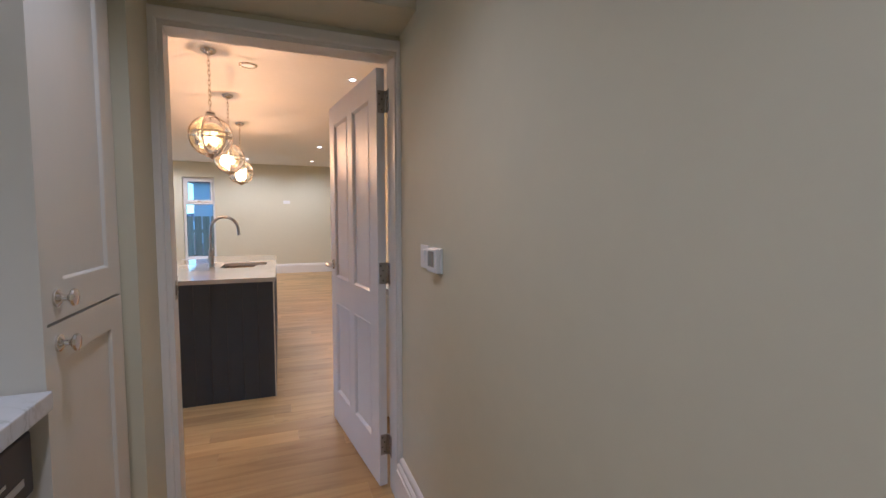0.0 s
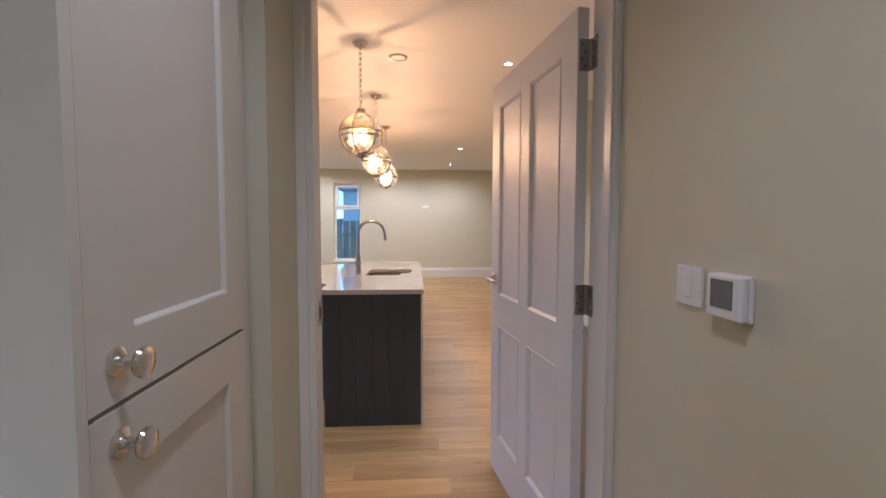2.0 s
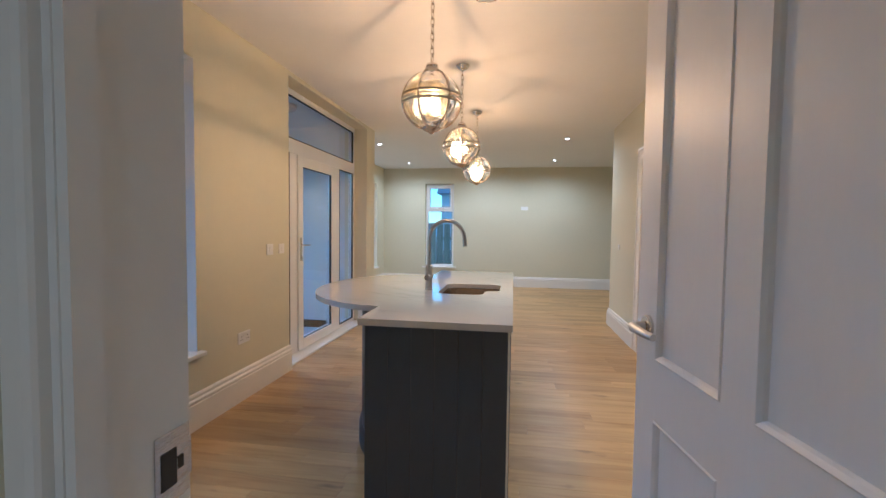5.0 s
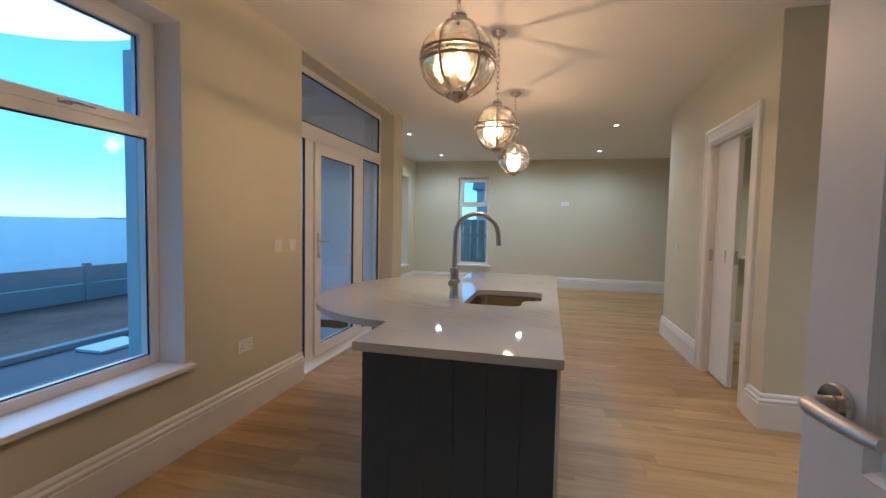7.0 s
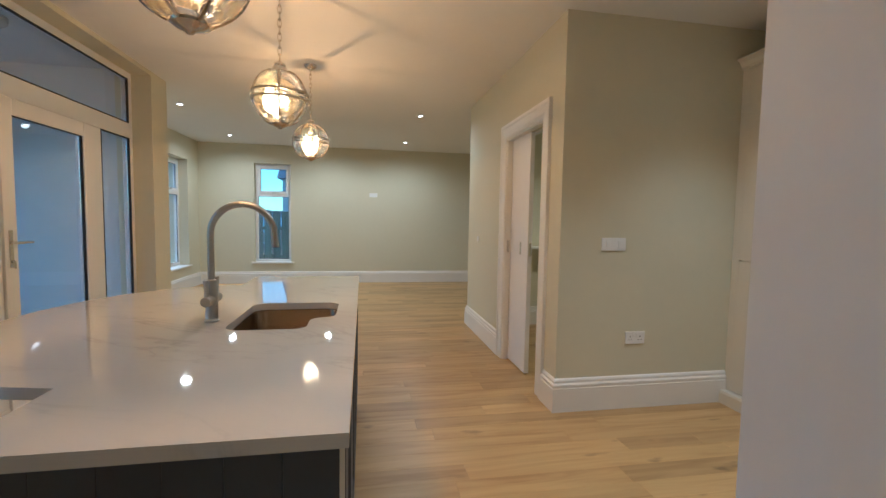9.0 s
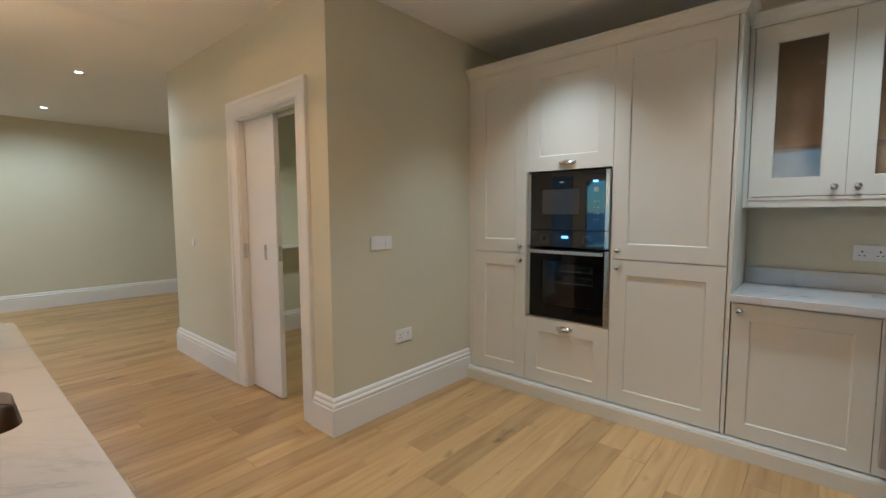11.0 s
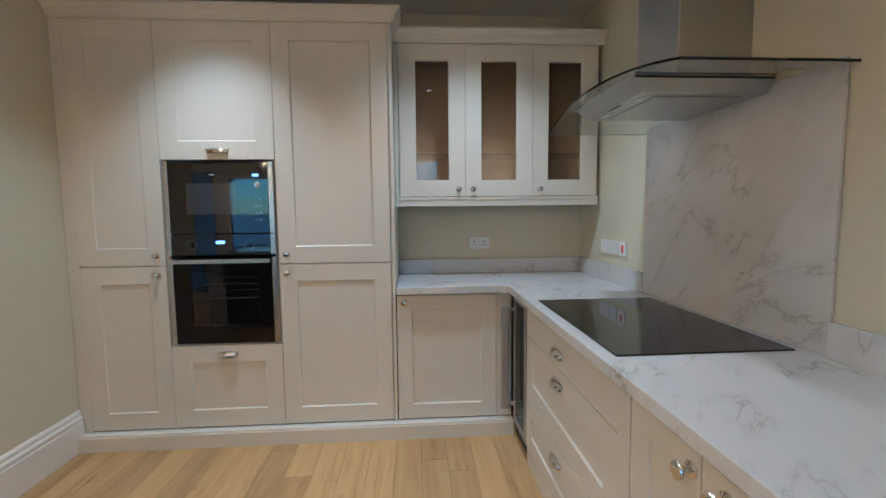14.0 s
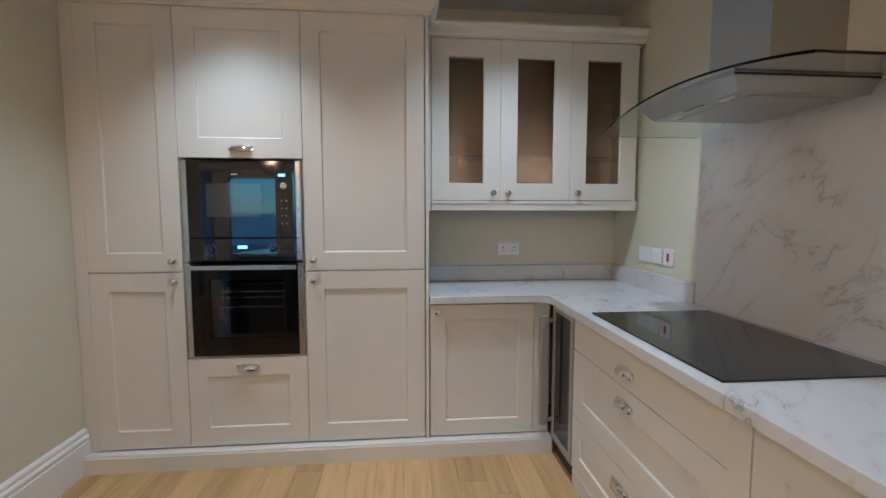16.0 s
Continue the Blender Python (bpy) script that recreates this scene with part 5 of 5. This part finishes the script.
EASTWARD, WESTWARD, SOUTHWARD, NORTHWARD = -90, 90, 0, 180
plate("light_switch", pose(UR, 1.489, 1.198, 0, 0, EASTWARD), 0.086, 0.086, "white light switch on the utility wall", "light switch", "switch")
stat = plate("thermostat", pose(UR, 1.357, 1.195, 0, 0, EASTWARD), 0.098, 0.086, "white heating thermostat with a grey display", "thermostat", "none")
part("housing", boxes((-0.047, 0.047, -0.026, -0.009, -0.042, 0.042), bevel=0.004), PLASTIC, stat)
part("display", boxes((-0.033, 0.026, -0.0275, -0.0255, -0.022, 0.032)), SCREEN, stat, "blank grey display")
plate("light_switch", pose(W, 4.925, 1.118, 0, 0, WESTWARD), 0.092, 0.092, "white light switch beside the garden door", "light switch", "switch")
plate("light_switch", pose(W, 5.108, 1.118, 0, 0, WESTWARD), 0.086, 0.086, "white light switch beside the garden door", "light switch", "switch")
plate("socket", pose(W, 4.56, 0.47, 0, 0, WESTWARD), 0.146, 0.086, "white double wall socket above the skirting", "socket", "socket")
plate("light_switch", pose(2.350, N, 1.164, 0, 0, SOUTHWARD), 0.180, 0.088, "white wide switch plate on the cream wall", "light switch", "switch")
plate("socket", pose(2.545, N, 0.502, 0, 0, SOUTHWARD), 0.150, 0.088, "white double wall socket above the skirting", "socket", "socket")
plate("socket", pose(E, 2.916, 1.126, 0, 0, EASTWARD), 0.150, 0.086, "white double socket above the worktop", "socket", "socket")
plate("light_switch", pose(3.435, HOB_S, 1.12, 0, 0, NORTHWARD), 0.146, 0.086, "white blank switch plate above the worktop", "light switch", "none")
plate("light_switch", pose(3.312, HOB_S, 1.12, 0, 0, NORTHWARD), 0.086, 0.086, "white small switch above the worktop", "light switch", "small")
plate("cooker_switch", pose(3.205, HOB_S, 1.12, 0, 0, NORTHWARD), 0.086, 0.092, "white cooker isolator with a red rocker", "light switch", "red")
plate("light_switch", pose(0.85, FAR, 1.78, 0, 0, SOUTHWARD), 0.16, 0.08, "white blank plate high on the far wall", "light switch", "none")
plate("light_switch", pose(PX, 7.45, 1.10, 0, 0, EASTWARD), 0.05, 0.06, "small grey sensor plate beside the sliding door", "light switch", "none")

# ---- utility room ----
util = thing("larder_unit", pose(0.197, 0.985, 0, 0, 0, 90), "pale stone tall shaker utility cupboard with knobs", "kitchen cabinet")
part("body", boxes((0.073, 0.53, 0.0205, 0.58, 0.09, UTILITY_CEIL - 0.03)), CABINET, util)
knob(front("door", util, 0.075, 1.114, 0.455, UTILITY_CEIL - 1.15, 0.085), 0.125, 1.165, 0.0, 1.15)
knob(front("door", util, 0.075, 0.09, 0.455, 1.02, 0.085), 0.125, 1.065, 0.0, 1.15)
part("end_panel", boxes((0.055, 0.072, -0.003, 0.58, 0.0, UTILITY_CEIL - 0.03)), CABINET, util)
part("filler", boxes((0.531, 0.545, 0.010, 0.05, 0.0, UTILITY_CEIL - 0.03), (0.545, 0.612, 0.022, 0.05, 0.0, UTILITY_CEIL - 0.03)), CABINET, util)
part("plinth", boxes((0.073, 0.53, 0.04, 0.06, 0.0, 0.09)), CABINET, util)
uct = thing("worktop", pose(0, 0, 0), "white quartz utility worktop over an appliance", "worktop")
part("slab", boxes((-0.41, 0.212, -1.59, 1.036, 0.946, 0.985), bevel=0.003), QUARTZ, uct)
part("upstand", boxes((-0.418, -0.398, -1.59, 1.036, 0.986, 1.085), bevel=0.002), QUARTZ, uct)
app = thing("washing_machine", pose(0.18, 0.42, 0, 0, 0, 90), "dark grey washing machine under the worktop", "washing machine")
APPL = material("dark_grey_appliance", (0.028, 0.028, 0.032), 0.42, vary=0.05)
part("body", boxes((0.0, 0.598, 0.02, 0.58, 0.01, 0.915), bevel=0.006), APPL, app)
part("control_panel", boxes((0.0, 0.598, 0.0, 0.02, 0.79, 0.915), bevel=0.004), APPL, app)
part("door_ring", lathe(bmesh.new(), [(0.15, 0), (0.20, 0), (0.205, 0.02), (0.19, 0.035), (0.16, 0.03), (0.15, 0)], 32, Matrix.Translation((0.3, 0.02, 0.42)) @ FACE_UP), STEEL, app, "", True)
part("porthole", lathe(bmesh.new(), [(0, 0.004), (0.15, 0.008)], 28, Matrix.Translation((0.3, 0.02, 0.42)) @ FACE_UP), BLACKGLASS, app, "", True)
mk = bmesh.new()
for k in range(5):
    box(mk, 0.30 + 0.045 * k, 0.322 + 0.045 * k, -0.0015, 0.0005, 0.85, 0.856)
box(mk, 0.48, 0.56, -0.0015, 0.0005, 0.82, 0.835)
tagged(part("printed_marks", mk, GREYMARK, app), "small pale printed marks", kind="stuff")

# ---- outside ----
GROUND = material("rough_earth", (0.20, 0.135, 0.085), 0.95, vary=0.45, scale=1.2, bump=1.0, bump_scale=9)
TARMAC = material("wet_tarmac", (0.05, 0.052, 0.055), 0.6, vary=0.15, scale=4, bump=0.5, bump_scale=150)
CONCRETE = material("pale_concrete", (0.42, 0.43, 0.43), 0.85, vary=0.12, scale=2, bump=0.3, bump_scale=60)
TIMBER = material("weathered_timber", (0.36, 0.35, 0.26), 0.85, vary=0.25, scale=3, stretch=(4, 4, 0.4), per_object=0.2)
SEA = material("grey_sea", (0.10, 0.18, 0.25), 0.35, vary=0.1, scale=0.01, bump=0.5, bump_scale=0.6, spec=0.12)
solid("ground", boxes((-9.2, 60, -60, 120, -1.6, -0.31)), GROUND, "rough bare earth around the house", "ground")
solid("pavement", boxes((-5.0, W - 0.32, -6, 7.38, -0.31, -0.285)), TARMAC, "dark tarmac path along the house", "path")
solid("kerb", boxes((-5.12, -5.0, -6, 30, -0.31, -0.22), bevel=0.01), CONCRETE, "pale concrete kerb edging", "kerb")
solid("water", boxes((-4800, -9.2, -3000, 3000, -1.8, -1.5)), SEA, "flat grey sea out to the horizon", "sea")
solid("terrain", boxes((60, 4000, -3000, 3000, -0.9, -0.4), (-9.2, 60, 120, 3000, -0.9, -0.4), (-9.2, 60, -3000, -60, -0.9, -0.4)), GROUND, "flat ground running to the horizon", "ground")
tagged(new("board", mesh_of("board", boxes((-4.86, -4.45, 6.0, 6.6, -0.284, -0.25), bevel=0.004), PLASTIC)), "white insulation board lying on the tarmac", "board")
gfence = thing("garden_wall", pose(0, 0, 0), "low pale concrete panel fence with posts", "fence")
for k in range(14):
    y0 = 1.0 + 1.9 * k
    part("post", boxes((-8.24, -8.12, y0, y0 + 0.12, -0.31, 0.42), bevel=0.01), CONCRETE, gfence)
    for j in range(2):
        part("panel", boxes((-8.20, -8.16, y0 + 0.12, y0 + 1.9, -0.31 + 0.34 * j, 0.02 + 0.34 * j), bevel=0.006), CONCRETE, gfence)
tfence = thing("timber_fence", pose(0, 0, 0), "weathered close-boarded timber fence", "fence")
for k in range(60):
    x0 = -7.0 + 0.22 * k
    part("board", boxes((x0, x0 + 0.185, 14.9, 14.925, -0.31, 1.45)), TIMBER, tfence)
part("rail", boxes((-7, 6.2, 14.93, 14.98, 0.2, 0.3), (-7, 6.2, 14.93, 14.98, 0.95, 1.05)), TIMBER, tfence)
SLATE = material("grey_slate_roof", (0.22, 0.23, 0.25), 0.7, vary=0.2, scale=3)
house = thing("house", pose(-0.75, 34, -0.31), "white rendered neighbouring house with slate roof", "house")
part("wall", boxes((-4, 6, 0, 8, 0, 4.3)), RENDERED, house)
rf = bmesh.new()
pr = [(-0.4, 4.2), (4, 7.6), (8.4, 4.2)]
a = [rf.verts.new((-4.3, y, z)) for y, z in pr]
b = [rf.verts.new((6.3, y, z)) for y, z in pr]
rf.faces.new(a)
rf.faces.new(b)
for k in range(3):
    rf.faces.new((a[k], a[(k + 1) % 3], b[(k + 1) % 3], b[k]))
roof = part("roof", rf, SLATE, house)
part("chimney", boxes((1.2, 2.2, 3.6, 4.5, 6.6, 8.6)), RENDERED, roof)
for wx in (-2.6, 0.4, 3.4):
    part("window", boxes((wx, wx + 1.1, -0.05, 0.02, 2.6, 3.7)), SCREEN, house)
# far low hills across the bay
HILL = material("hazy_far_hill", (0.13, 0.16, 0.19), 0.95, vary=0.2, scale=0.02)
hb = bmesh.new()
hrng = random.Random(11)
prev = None
for k in range(61):
    az = radians(-52 + 60 * k / 60)
    swell = (9 + 4 * math.sin(k * 0.31) + 3 * math.sin(k * 0.83 + 1) + hrng.random() * 2) * min(1.5, max(0.12, (k - 10) / 20))
    ring = []
    for dist, z in ((1500, -1.6), (1560, swell * 1.6), (1700, swell * 1.4), (1800, -1.6)):
        ring.append(hb.verts.new((dist * math.sin(az), dist * math.cos(az), z)))
    if prev:
        for i in range(4):
            hb.faces.new((prev[i], prev[(i + 1) % 4], ring[(i + 1) % 4], ring[i]))
    else:
        hb.faces.new(ring)
    prev = ring
hb.faces.new(prev)
solid("backdrop", hb, HILL, "hazy low hills across the water", "hills")
porch = thing("porch_roof", pose(0, 0, 0), "white boarded porch ceiling outside the garden door", "porch", kind="structure")
part("soffit", boxes((-2.75, W - 0.32, 5.03, 7.38, 2.70, 2.85)), RENDERED, porch)
# arched front of the porch on two piers
AY0, AY1, SPRING, RISE = 5.28, 7.32, 1.52, 0.78
ab = bmesh.new()
prev = None
for k in range(29):
    ay = AY0 + (AY1 - AY0) * k / 28
    u = (2 * ay - AY0 - AY1) / (AY1 - AY0)
    az = SPRING + RISE * math.sqrt(max(0.0, 1 - u * u))
    ring = [ab.verts.new((-2.95, ay, az)), ab.verts.new((-2.75, ay, az)), ab.verts.new((-2.75, ay, 2.70)), ab.verts.new((-2.95, ay, 2.70))]
    if prev:
        for i in range(4):
            ab.faces.new((prev[i], prev[(i + 1) % 4], ring[(i + 1) % 4], ring[i]))
    else:
        ab.faces.new(ring)
    prev = ring
ab.faces.new(prev)
part("arch", ab, RENDERED, porch)
for y0, y1 in ((5.06, AY0), (AY1, 7.70)):
    part("pier", boxes((-2.95, -2.75, y0, y1, -0.31, 2.70)), RENDERED, porch)
plamp = thing("porch_light", pose(-2.0, 6.28, 2.70), "round grey porch ceiling light, unlit", "porch light")
part("housing", lathe(bmesh.new(), [(0, -0.07), (0.10, -0.065), (0.13, -0.04), (0.135, 0.0), (0, 0.0)], 28), CONCRETE, plamp, "", True)

# floor boards, one by one
for bx, by, bl_ in near_boards[:300]:
    ob = new("board", board_mesh(bl_ - 0.0008, BW - 0.0008))
    ob.location = (bx, by, 0)
    ob.parent = floor_ob
